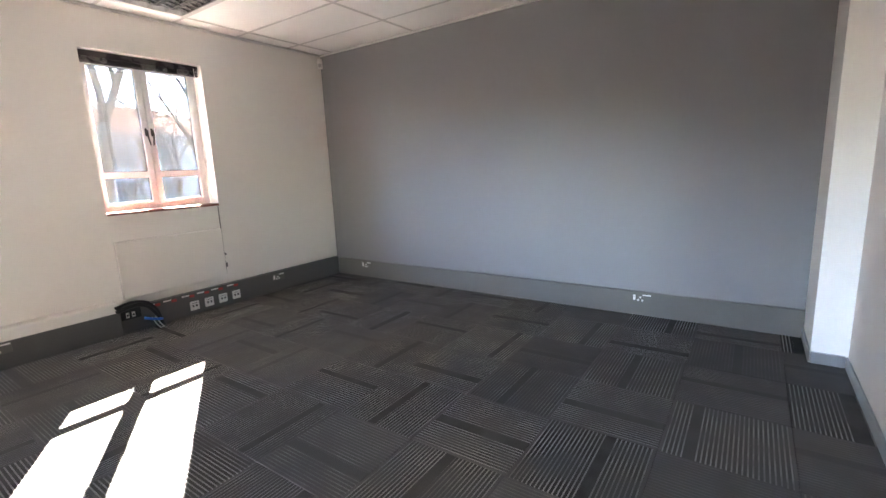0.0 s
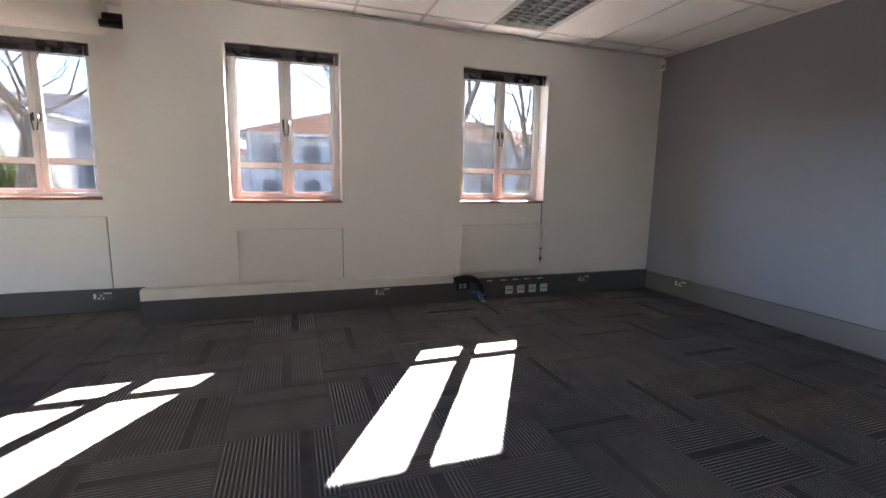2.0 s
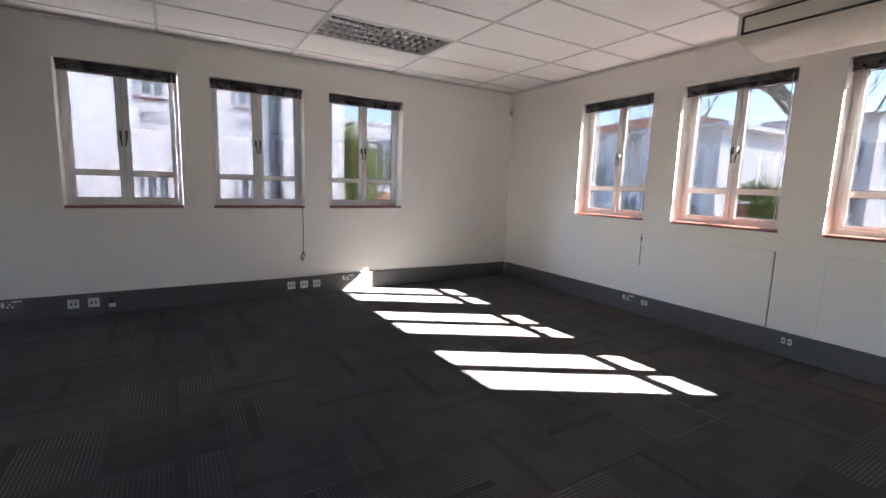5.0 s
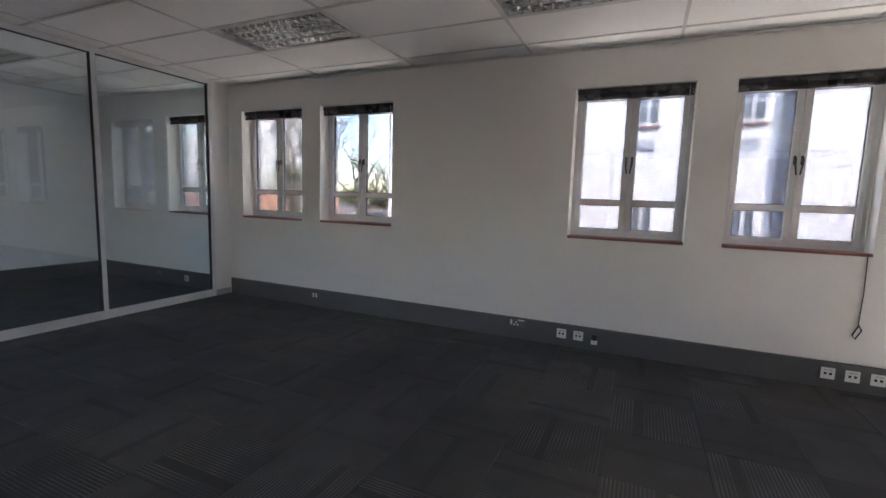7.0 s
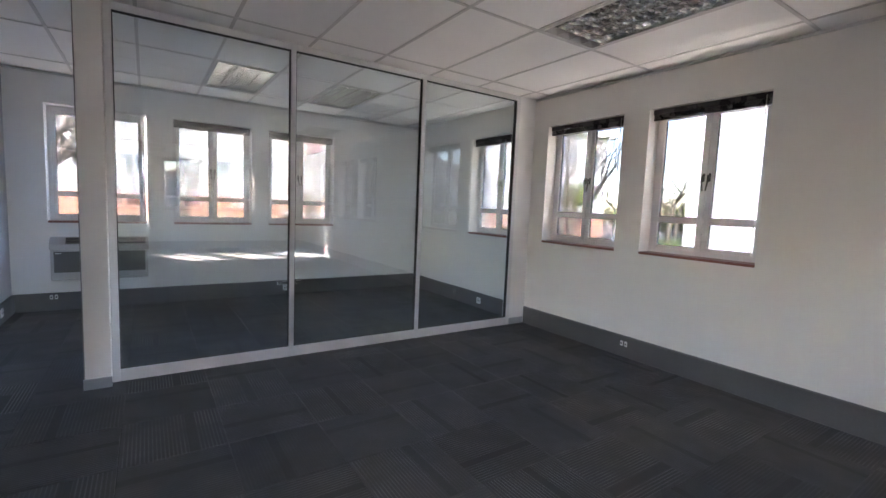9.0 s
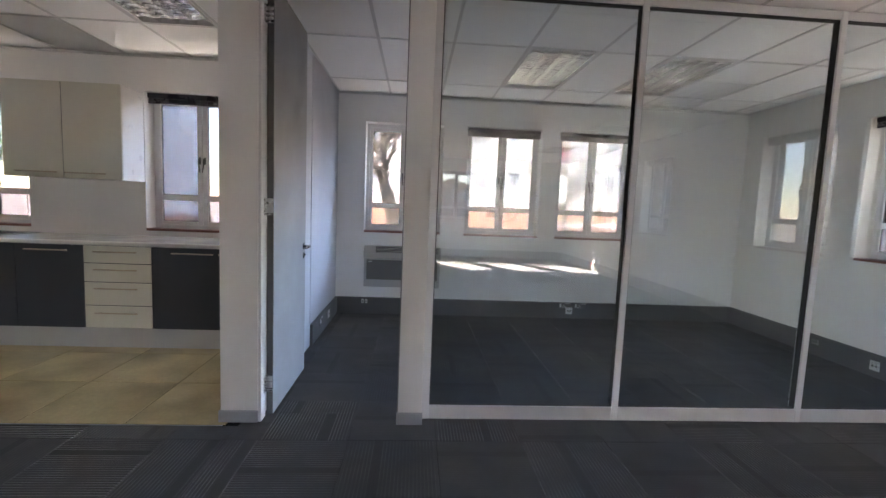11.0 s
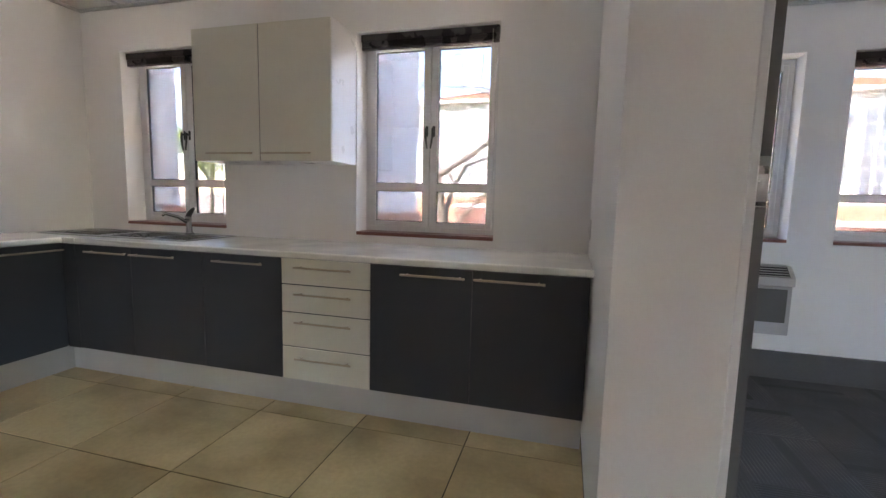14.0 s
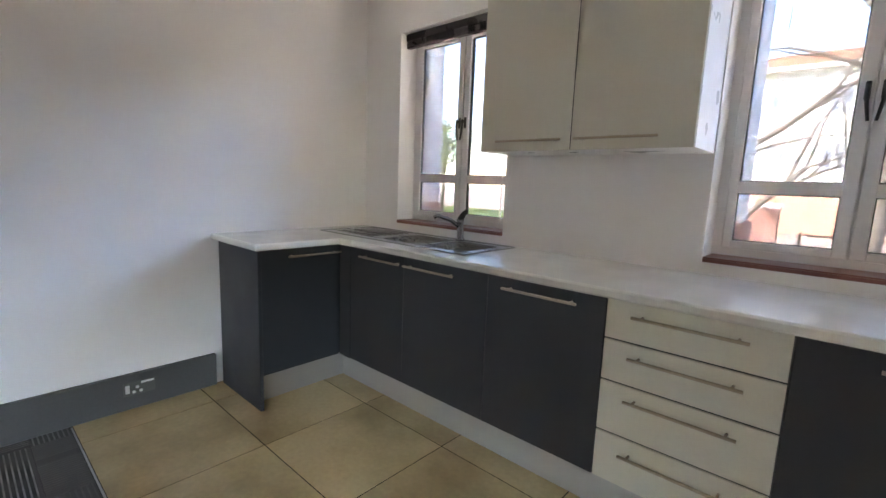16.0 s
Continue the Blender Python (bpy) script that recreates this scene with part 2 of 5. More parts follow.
M_ALU_GREY = varied("grey_aluminium", (0.42, 0.43, 0.45), 0.4, 0.6, 0.5, 0.05, 3.0, 90.0, 0.03)
M_SILL = varied("quarry_tile", (0.22, 0.08, 0.06), 0.35, 0, 0.5, 0.18, 6.0, 120.0, 0.1)
M_BLIND = varied("blind_dark", (0.022, 0.017, 0.022), 0.28, 0, 0.6, 0.04, 8.0, 60.0, 0.03)
M_BLACK = varied("black_plastic", (0.012, 0.012, 0.013), 0.45, 0, 0.5, 0.1, 6.0, 90.0, 0.03)
M_RUBBER = varied("cable_black", (0.014, 0.014, 0.015), 0.55, 0, 0.4, 0.15, 20.0, 90.0, 0.03)
M_BLUE = varied("cable_blue", (0.02, 0.14, 0.55), 0.4, 0, 0.5, 0.1, 20.0, 90.0, 0.03)
M_WHITE = varied("white_plastic", (0.74, 0.73, 0.70), 0.35, 0, 0.5, 0.03, 10.0, 90.0, 0.02)
M_RED = varied("red_label", (0.38, 0.05, 0.045), 0.5, 0, 0.4, 0.2, 40.0, 90.0, 0.02)
M_AC = varied("ac_casing", (0.66, 0.62, 0.53), 0.4, 0, 0.5, 0.04, 2.5, 90.0, 0.02)
M_DARK = varied("charcoal_laminate", (0.032, 0.034, 0.038), 0.42, 0, 0.45, 0.06, 3.0, 160.0, 0.06)
M_CREAM = varied("cream_laminate", (0.66, 0.64, 0.54), 0.4, 0, 0.45, 0.03, 2.5, 120.0, 0.03)
M_TOP = varied("worktop_white", (0.80, 0.785, 0.73), 0.22, 0, 0.5, 0.035, 4.0, 180.0, 0.03, wear=0.05)
M_STEEL = steel_material("brushed_steel")
M_SINK = steel_material("sink_steel", (0.20, 0.195, 0.185), 0.28)
M_CHROME = varied("chrome", (0.42, 0.42, 0.43), 0.12, 1.0, 0.5, 0.03, 6.0, 60.0, 0.0, wear=0.04)
M_HANDLE = varied("satin_nickel", (0.46, 0.39, 0.29), 0.38, 0.5, 0.5, 0.05, 6.0, 60.0, 0.02)
M_KICK = varied("kick_aluminium", (0.52, 0.51, 0.49), 0.4, 0.75, 0.5, 0.02, 2.0, 120.0, 0.01, wear=0.04)
M_DOOR = varied("door_grey", (0.20, 0.197, 0.19), 0.45, 0, 0.4, 0.03, 2.0, 140.0, 0.05)
M_CLAD = varied("clad_grey", (0.36, 0.365, 0.38), 0.38, 0, 0.5, 0.02, 1.4, 160.0, 0.04)
M_LOUVRE = varied("louvre_mirror", (0.78, 0.78, 0.77), 0.12, 1.0, 0.5, 0.04, 6.0, 60.0, 0.0, wear=0.05)
M_LAMPBACK = varied("lamp_tray", (0.70, 0.70, 0.69), 0.5, 0, 0.4, 0.05, 6.0, 60.0, 0.02)
M_TUBE = varied("lamp_tube", (0.8, 0.8, 0.78), 0.3, 0, 0.5, 0.02, 6.0, 60.0, 0.0)
M_HEATER = varied("heater_case", (0.46, 0.45, 0.43), 0.45, 0, 0.4, 0.04, 4.0, 120.0, 0.03)
M_HEATER_PANEL = varied("heater_panel", (0.10, 0.10, 0.088), 0.5, 0, 0.5, 0.06, 4.0, 200.0, 0.05)
# tint far darker than clear panes, only to dim the view outside
M_GLASS = glass_material("window_glass", (0.138, 0.140, 0.144), 1.45)
M_PARTITION_GLASS = glass_material("partition_glass", (0.92, 0.95, 0.94), 2.25)
M_GASKET = varied("black_gasket", (0.02, 0.02, 0.02), 0.6, 0, 0.3, 0.1, 6.0, 90.0, 0.02)
M_CARPET = carpet_material()
M_TILE = floor_tile_material()
M_SCREED = varied("grout", (0.022, 0.016, 0.010), 0.9, 0, 0.2, 0.15, 4.0, 90.0, 0.1)
M_UNDERLAY = varied("carpet_edge", (0.012, 0.012, 0.013), 0.95, 0, 0.1, 0.2, 4.0, 90.0, 0.1)
M_RENDER = varied("white_render", (0.86, 0.855, 0.84), 0.85, 0, 0.2, 0.04, 0.4, 25.0, 0.1)
# white render dimmed in colour to hold back sunlight on the apartment blocks
M_RENDER_DIM = varied("dimmed_render", (0.62, 0.61, 0.58), 0.85, 0, 0.2, 0.05, 0.4, 25.0, 0.1)
# white render greyed: shade put into the pier's joints and the grille slats
M_RENDER_SHADE = varied("shaded_render", (0.60, 0.61, 0.64), 0.85, 0, 0.2, 0.04, 0.4, 25.0, 0.1)
M_PLASTER_TERRA = varied("terracotta_plaster", (0.50, 0.27, 0.19), 0.85, 0, 0.2, 0.12, 0.5, 25.0, 0.1)
M_ROOF = varied("roof_tiles", (0.42, 0.20, 0.11), 0.8, 0, 0.3, 0.22, 1.5, 9.0, 0.5, dist=0.03)
M_BRICK = brick_material("face_brick", (0.24, 0.085, 0.055))
M_OUT_GLASS, _, _b = shader("far_window_glass", (0.16, 0.18, 0.21), 0.12, 0, 0.8)
M_BARK = varied("bark", (0.17, 0.15, 0.12), 0.9, 0, 0.2, 0.35, 3.0, 20.0, 0.6, dist=0.02)
# paler copy of bark, brightened in colour for trees seen against the sun
M_BARK_PALE = varied("pale_bark", (0.40, 0.35, 0.27), 0.9, 0, 0.2, 0.3, 3.0, 20.0, 0.6, dist=0.02)
M_LEAF = varied("leaf_green", (0.22, 0.26, 0.07), 0.6, 0, 0.3, 0.4, 1.5, 9.0, 0.1)
M_WOODS = varied("winter_woods", (0.12, 0.115, 0.05), 0.8, 0, 0.2, 0.5, 0.15, 3.0, 0.0)
M_GRASS = varied("grass", (0.11, 0.15, 0.035), 0.9, 0, 0.2, 0.35, 0.2, 12.0, 0.5, dist=0.03)
M_PAVE = varied("brick_paving", (0.42, 0.33, 0.27), 0.9, 0, 0.2, 0.2, 0.4, 8.0, 0.3, dist=0.01)
M_ASPHALT = varied("asphalt", (0.10, 0.10, 0.10), 0.9, 0, 0.2, 0.15, 0.3, 20.0, 0.3, dist=0.01)
M_BOUNCE = varied("bounce_concrete", (0.48, 0.46, 0.43), 0.9, 0, 0.2, 0.12, 0.3, 20.0, 0.3, dist=0.01)
M_IRON = varied("black_iron", (0.02, 0.02, 0.02), 0.5, 0.5, 0.4, 0.1, 6.0, 90.0, 0.05)
M_PINK = varied("pink_sign", (0.75, 0.12, 0.22), 0.5, 0, 0.4, 0.05, 6.0, 60.0, 0.02)


# ---- building blocks ----
def bm_box(bm, x0, x1, y0, y1, z0, z1):
    v = [bm.verts.new((x, y, z)) for z in (z0, z1) for y in (y0, y1) for x in (x0, x1)]
    for q in ((0, 2, 3, 1), (4, 5, 7, 6), (0, 1, 5, 4), (2, 6, 7, 3), (0, 4, 6, 2), (1, 3, 7, 5)):
        bm.faces.new([v[i] for i in q])
    return v


def rounded(x0, x1, y0, y1, z0, z1, r=0.003, segs=1):
    bm = bmesh.new()
    bm_box(bm, x0, x1, y0, y1, z0, z1)
    if r > 0:
        bmesh.ops.bevel(bm, geom=list(bm.edges), offset=r, segments=segs, profile=0.5, affect="EDGES")
    return bm


def boxes(*dims):
    bm = bmesh.new()
    for d in dims:
        bm_box(bm, *d)
    return bm


def finish(bm, name, material, smooth=False):
    bmesh.ops.recalc_face_normals(bm, faces=list(bm.faces))
    me = bpy.data.meshes.new(name)
    bm.to_mesh(me)
    bm.free()
    me.materials.append(material)
    if smooth:
        for p in me.polygons:
            p.use_smooth = True
    return me


def part(name, bm, material, parent, label="", smooth=False):
    ob = new(name, finish(bm, name, material, smooth))
    ob.parent = parent
    if label:
        tagged(ob, label)
    return ob


def mesh_thing(name, bm, material, label, category="", kind="", group="", smooth=False):
    return tagged(new(name, finish(bm, name, material, smooth)), label, category, group, kind)


def holder(name, label, category="", m=None, group="", kind=""):
    ob = new(name)
    ob.empty_display_size = 0.1
    if m is not None:
        ob.matrix_basis = m
    return tagged(ob, label, category, group, kind)


def tube(bm, pts, radii, sides=8, closed_ends=True):
    """A round bar through the points."""
    rings = []
    n = len(pts)
    side = None
    for i in range(n):
        p = Vector(pts[i])
        d = (Vector(pts[min(i + 1, n - 1)]) - Vector(pts[max(i - 1, 0)])).normalized()
        if side is None or abs(side.dot(d)) > 0.95:
            side = d.orthogonal().normalized()
        side = (side - d * side.dot(d)).normalized()
        up = d.cross(side)
        r = radii[i] if isinstance(radii, (list, tuple)) else radii
        rings.append([bm.verts.new(p + r * (math.cos(a) * side + math.sin(a) * up)) for a in (2 * math.pi * k / sides for k in range(sides))])
    for a, b in zip(rings, rings[1:]):
        for k in range(sides):
            bm.faces.new((a[k], a[(k + 1) % sides], b[(k + 1) % sides], b[k]))
    if closed_ends:
        bm.faces.new(rings[0][::-1])
        bm.faces.new(rings[-1])


def prism(bm, profile, x0, x1):
    """A profile of (y, z) points drawn along x."""
    a = [bm.verts.new((x0, y, z)) for y, z in profile]
    b = [bm.verts.new((x1, y, z)) for y, z in profile]
    n = len(profile)
    for i in range(n):
        bm.faces.new((a[i], a[(i + 1) % n], b[(i + 1) % n], b[i]))
    bm.faces.new(a[::-1])
    bm.faces.new(b)


def wall(name, along, a0, a1, t0, t1, z0, z1, openings, material, label):
    """A wall along x or y from a0 to a1, t0..t1 thick, with openings (from, to, bottom, top) right through it."""
    cuts_a = sorted({a0, a1, *[o for p in openings for o in p[:2]]})
    cuts_z = sorted({z0, z1, *[o for p in openings for o in p[2:]]})

    def solid(i, j):
        if not (0 <= i < len(cuts_a) - 1 and 0 <= j < len(cuts_z) - 1):
            return False
        a, z = (cuts_a[i] + cuts_a[i + 1]) / 2, (cuts_z[j] + cuts_z[j + 1]) / 2
        return not any(o[0] < a < o[1] and o[2] < z < o[3] for o in openings)

    bm = bmesh.new()
    cache = {}

    def v(a, t, z):
        k = (a, t, z)
        if k not in cache:
            cache[k] = bm.verts.new((a, t, z) if along == "x" else (t, a, z))
        return cache[k]

    for i in range(len(cuts_a) - 1):
        for j in range(len(cuts_z) - 1):
            if not solid(i, j):
                continue
            a, b, c, d = cuts_a[i], cuts_a[i + 1], cuts_z[j], cuts_z[j + 1]
            for t in (t0, t1):
                bm.faces.new((v(a, t, c), v(b, t, c), v(b, t, d), v(a, t, d)))
            for test, q in (((i - 1, j), ((a, c), (a, d))), ((i + 1, j), ((b, c), (b, d))), ((i, j - 1), ((a, c), (b, c))), ((i, j + 1), ((a, d), (b, d)))):
                if not solid(*test):
                    (p, r), (s, u) = q
                    bm.faces.new((v(p, t0, r), v(s, t0, u), v(s, t1, u), v(p, t1, r)))
    return mesh_thing(name, bm, material, label, "wall", "structure")


# ---- plan ----
H = 2.64
SILL, HEAD = 1.0, 2.31
THICK = 0.30
A_WINDOWS = [(-2.25, -1.32), (-3.49, -2.56), (-4.72, -3.79)]
A_FRONT_WINDOWS = [(-6.735, -5.80), (-8.845, -7.90)]
B_WINDOWS = [(8.16, 9.12), (6.94, 7.895), (4.155, 5.09), (2.955, 3.885), (1.74, 2.67)]
B_OFFICE_WINDOWS = [(9.60, 10.53)]
D_WINDOWS = [(-4.73, -3.80), (-3.52, -2.60), (-2.38, -1.44)]
K_WINDOWS = [(-8.685, -7.755), (-6.70, -5.765)]
Y_A, Y_AF, X_ACC, Y_F = 0.0, 0.49, -10.305, 5.375
Y_GLASS, Y_D, Y_K = 9.335, 12.068, 11.10
X_KW, X_PART = -9.06, -5.195


def op(w):
    return [(a, b, SILL, HEAD) for a, b in w]


wall("wall_south_recess", "x", -5.42, THICK, Y_A - THICK, Y_A, 0, H + 0.25, op(A_WINDOWS), M_WALL, "painted plaster wall with three tall casement windows")
wall("wall_south_return", "x", -5.42, -5.1205, Y_A, 0.19, 0, H + 0.25, [], M_WALL, "short painted return wall")
wall("wall_south", "x", X_ACC - 0.2, -5.12, Y_AF - THICK, Y_AF, 0, H + 0.25, op(A_FRONT_WINDOWS), M_WALL, "cream painted plaster wall with two casement windows")
wall("wall_east", "y", Y_A, Y_D + THICK, 0, THICK, 0, H + 0.25, op(B_WINDOWS + B_OFFICE_WINDOWS), M_WALL, "long cream painted wall with casement windows")
wall("wall_office_north", "x", X_PART, 0, Y_D, Y_D + THICK, 0, H + 0.25, op(D_WINDOWS), M_WALL_WHITE, "white painted office wall with three windows")
wall("wall_kitchen_north", "x", X_KW - 0.2, X_PART, Y_K, Y_K + THICK, 0, H + 0.25, op(K_WINDOWS), M_WALL_WHITE, "white painted kitchen wall with two windows")
wall("wall_kitchen_west", "y", Y_F + 0.2, Y_K, X_KW - 0.2, X_KW, 0, H + 0.25, [], M_WALL_WHITE, "plain white painted kitchen wall")
wall("wall_partition_end", "x", -5.24, -5.022, 9.275, 9.50, 0, H + 0.25, [], M_WALL_WHITE, "white end of the partition wall")
wall("wall_kitchen_partition", "y", 9.50, Y_D, X_PART, -5.06, 0, H + 0.25, [], M_WALL_WHITE, "white partition wall between kitchen and glazed office")
wall("wall_accent", "y", Y_AF, 5.2, X_ACC - 0.2, X_ACC, 0, H + 0.25, [], M_WALL_GREY, "smooth grey painted accent wall")
wall("wall_west_column", "x", X_ACC - 0.2, -9.835, 5.2, 5.575, 0, H + 0.25, [], M_WALL_WHITE, "white painted column beside the grey wall")
wall("wall_north_side", "x", -9.835, -8.2, Y_F, Y_F + 0.2, 0, H + 0.25, [], M_WALL_WHITE, "plain white painted side wall")


# ---- floor sheets ----
mesh_thing("floor", boxes((X_ACC - 0.2, THICK, -THICK, Y_D + THICK, -0.2, -0.007)), M_UNDERLAY, "concrete floor slab under the carpet tiles", "floor", "structure")
mesh_thing("floor_kitchen", boxes((X_KW, X_PART, 9.232, Y_K, -0.0065, -0.0025)), M_SCREED, "dark grout bed under the kitchen tiles", "floor", "structure")


# ---- ceiling: lay-in boards 1.2 x 0.6 m on exposed tees ----
LIGHTS = [(-1.45, 6.7), (-1.45, 4.3), (-1.45, 1.9), (-8.65, 0.7), (-6.25, 9.1), (-3.25, 10.3), (-2.05, 10.3)]


def ceiling():
    xs = [-0.25 - 0.6 * k for k in range(-1, 18)]
    ys = [-0.5 + 1.2 * k for k in range(0, 12)]
    rng = random.Random(4)
    rooms = ((-5.12, 0.05, -0.05, 9.40), (-10.36, -5.12, 0.44, 9.40), (-5.25, 0.05, 9.40, 12.11), (-9.1, -5.25, 9.40, 11.14))
    bm, tees = bmesh.new(), bmesh.new()
    for rx0, rx1, ry0, ry1 in rooms:
        for x in xs:
            for y in ys:
                if any(abs(x - 0.6 - a) < 0.05 and abs(y - b) < 0.05 for a, b in LIGHTS):
                    continue
                dz = rng.uniform(0.0, 0.0025)
                x0, x1, y0, y1 = max(x - 0.6 + 0.011, rx0), min(x - 0.011, rx1), max(y + 0.011, ry0), min(y + 1.2 - 0.011, ry1)
                if x1 - x0 > 0.01 and y1 - y0 > 0.01:
                    bm_box(bm, x0, x1, y0, y1, H + 0.004 + dz, H + 0.02 + dz)
        for x in xs:
            if rx0 < x < rx1:
                bm_box(tees, x - 0.012, x + 0.012, ry0, ry1, H, H + 0.003)
        for y in ys:
            if ry0 < y < ry1:
                bm_box(tees, rx0, rx1, y - 0.012, y + 0.012, H - 0.0006, H + 0.0034)
    mesh_thing("ceiling", bm, M_CEIL, "off-white lay-in ceiling boards in an exposed grid", "ceiling", "structure")
    mesh_thing("ceiling_grid", tees, M_TEE, "pale painted steel ceiling grid", "ceiling grid", "structure")
    slab = boxes((-5.12, 0.3, -0.3, 12.36, H + 0.25, H + 0.4), (-10.5, -5.12, 0.19, 11.4, H + 0.25, H + 0.4))
    mesh_thing("ceiling_slab", slab, M_CEIL, "roof slab above the ceiling void", "slab", "structure")


ceiling()


def cornice_strip(name, x0, x1, y0, y1):
    mesh_thing(name, rounded(x0, x1, y0, y1, H - 0.022, H - 0.001, 0.003), M_TEE, "pale painted steel edge trim at the ceiling", "trim", "structure")


cornice_strip("trim", -0.022, -0.001, 0.001, 9.33)
cornice_strip("trim", -5.11, -0.023, 0.001, 0.022)
cornice_strip("trim", X_ACC + 0.001, -5.13, Y_AF + 0.001, Y_AF + 0.022)
cornice_strip("trim", X_ACC + 0.001, X_ACC + 0.022, Y_AF + 0.023, 5.19)
cornice_strip("trim", -5.05, -0.001, Y_D - 0.022, Y_D - 0.001)
cornice_strip("trim", X_KW + 0.001, -5.26, Y_K - 0.022, Y_K - 0.001)
cornice_strip("trim", X_KW + 0.001, X_KW + 0.022, 5.6, Y_K - 0.023)


# ---- windows ----
RECESS = 0.20


def casement_window():
    """White two-leaf casement with a low glazing bar, 0.935 wide; x to the right seen from the room, y outwards."""
    w, h = 0.935, HEAD - SILL
    y0 = RECESS - 0.05
    root = holder("window_1", "white aluminium casement window with two leaves and low glazing bars", "window", None, "casement windows", "structure")
    bm = boxes((0.002, 0.038, y0, y0 + 0.05, 0.022, h - 0.002), (w - 0.038, w - 0.002, y0, y0 + 0.05, 0.022, h - 0.002), (0.038, w - 0.038, y0, y0 + 0.05, 0.022, 0.055), (0.038, w - 0.038, y0, y0 + 0.05, h - 0.04, h - 0.002),
               (0.0385, 0.054, y0 + 0.0345, y0 + 0.048, 0.0555, h - 0.0405), (w - 0.054, w - 0.0385, y0 + 0.0345, y0 + 0.048, 0.0555, h - 0.0405),
               (w / 2 - 0.03, w / 2 + 0.03, y0 + 0.0345, y0 + 0.048, 0.0555, h - 0.0405), (0.055, w / 2 - 0.031, y0 + 0.0345, y0 + 0.048, 0.0555, 0.068), (w / 2 + 0.031, w - 0.055, y0 + 0.0345, y0 + 0.048, 0.0555, 0.068),
               (0.055, w / 2 - 0.031, y0 + 0.0345, y0 + 0.048, h - 0.06, h - 0.0405), (w / 2 + 0.031, w - 0.055, y0 + 0.0345, y0 + 0.048, h - 0.06, h - 0.0405), (0.002, w - 0.002, y0 + 0.0505, y0 + 0.07, -0.004, 0.05))
    part("window_frame", bm, M_ALU, root)
    for k in (0, 1):
        x0, x1 = (0.040, w / 2 - 0.002) if k == 0 else (w / 2 + 0.002, w - 0.040)
        a, b = (x0 + 0.036, x1 - 0.048) if k == 0 else (x0 + 0.048, x1 - 0.036)
        zb, zt = 0.057, h - 0.042
        f0, f1 = y0 - 0.008, y0 + 0.034
        bm = boxes((x0, a, f0, f1, zb, zt), (b, x1, f0, f1, zb, zt), (a, b, f0, f1, zb, zb + 0.034), (a, b, f0, f1, zt - 0.045, zt), (a, b, f0 + 0.004, f1 - 0.004, 0.300, 0.352))
        bmesh.ops.bevel(bm, geom=[e for e in bm.edges if abs(e.verts[0].co.y - f0) < 1e-5 and abs(e.verts[1].co.y - f0) < 1e-5], offset=0.004, segments=1, affect="EDGES")
        sash = part("sash", bm, M_ALU, root)
        bm = bmesh.new()
        for z0, z1 in ((zb + 0.034, 0.300), (0.352, zt - 0.045)):
            for q in ((a, a + 0.004, z0, z1), (b - 0.004, b, z0, z1), (a + 0.004, b - 0.004, z0, z0 + 0.004), (a + 0.004, b - 0.004, z1 - 0.004, z1)):
                bm_box(bm, q[0], q[1], f0 + 0.012, f1 - 0.010, q[2], q[3])
        part("gasket", bm, M_GASKET, sash, "black rubber glazing gasket")
        for z0, z1 in ((zb + 0.034, 0.300), (0.352, zt - 0.045)):
            pane = part("pane", boxes((a + 0.001, b - 0.001, y0 + 0.012, y0 + 0.017, z0 + 0.001, z1 - 0.001)), M_GLASS, sash)
            pane.visible_shadow = False
        hx = x1 - 0.022 if k == 0 else x0 + 0.022
        bm = rounded(hx - 0.009, hx + 0.009, f0 - 0.010, f0 + 0.001, 0.66, 0.73, 0.004)
        tube(bm, [(hx, f0 - 0.012, 0.70), (hx, f0 - 0.034, 0.70)], 0.008)
        tube(bm, [(hx, f0 - 0.034, 0.712), (hx, f0 - 0.036, 0.66), (hx + (0.012 if k == 0 else -0.012), f0 - 0.036, 0.58)], [0.0075, 0.007, 0.0055])
        part("handle", bm, M_BLACK, sash, "black lever window handle", True)
    bm = boxes((0.002, w - 0.002, -0.012, y0 + 0.02, -0.002, 0.020))
    bmesh.ops.bevel(bm, geom=[e for e in bm.edges if e.verts[0].co.y < 0 and e.verts[1].co.y < 0], offset=0.006, segments=2, affect="EDGES")
    part("window_sill", bm, M_SILL, root, "red quarry tile window sill")
    return root


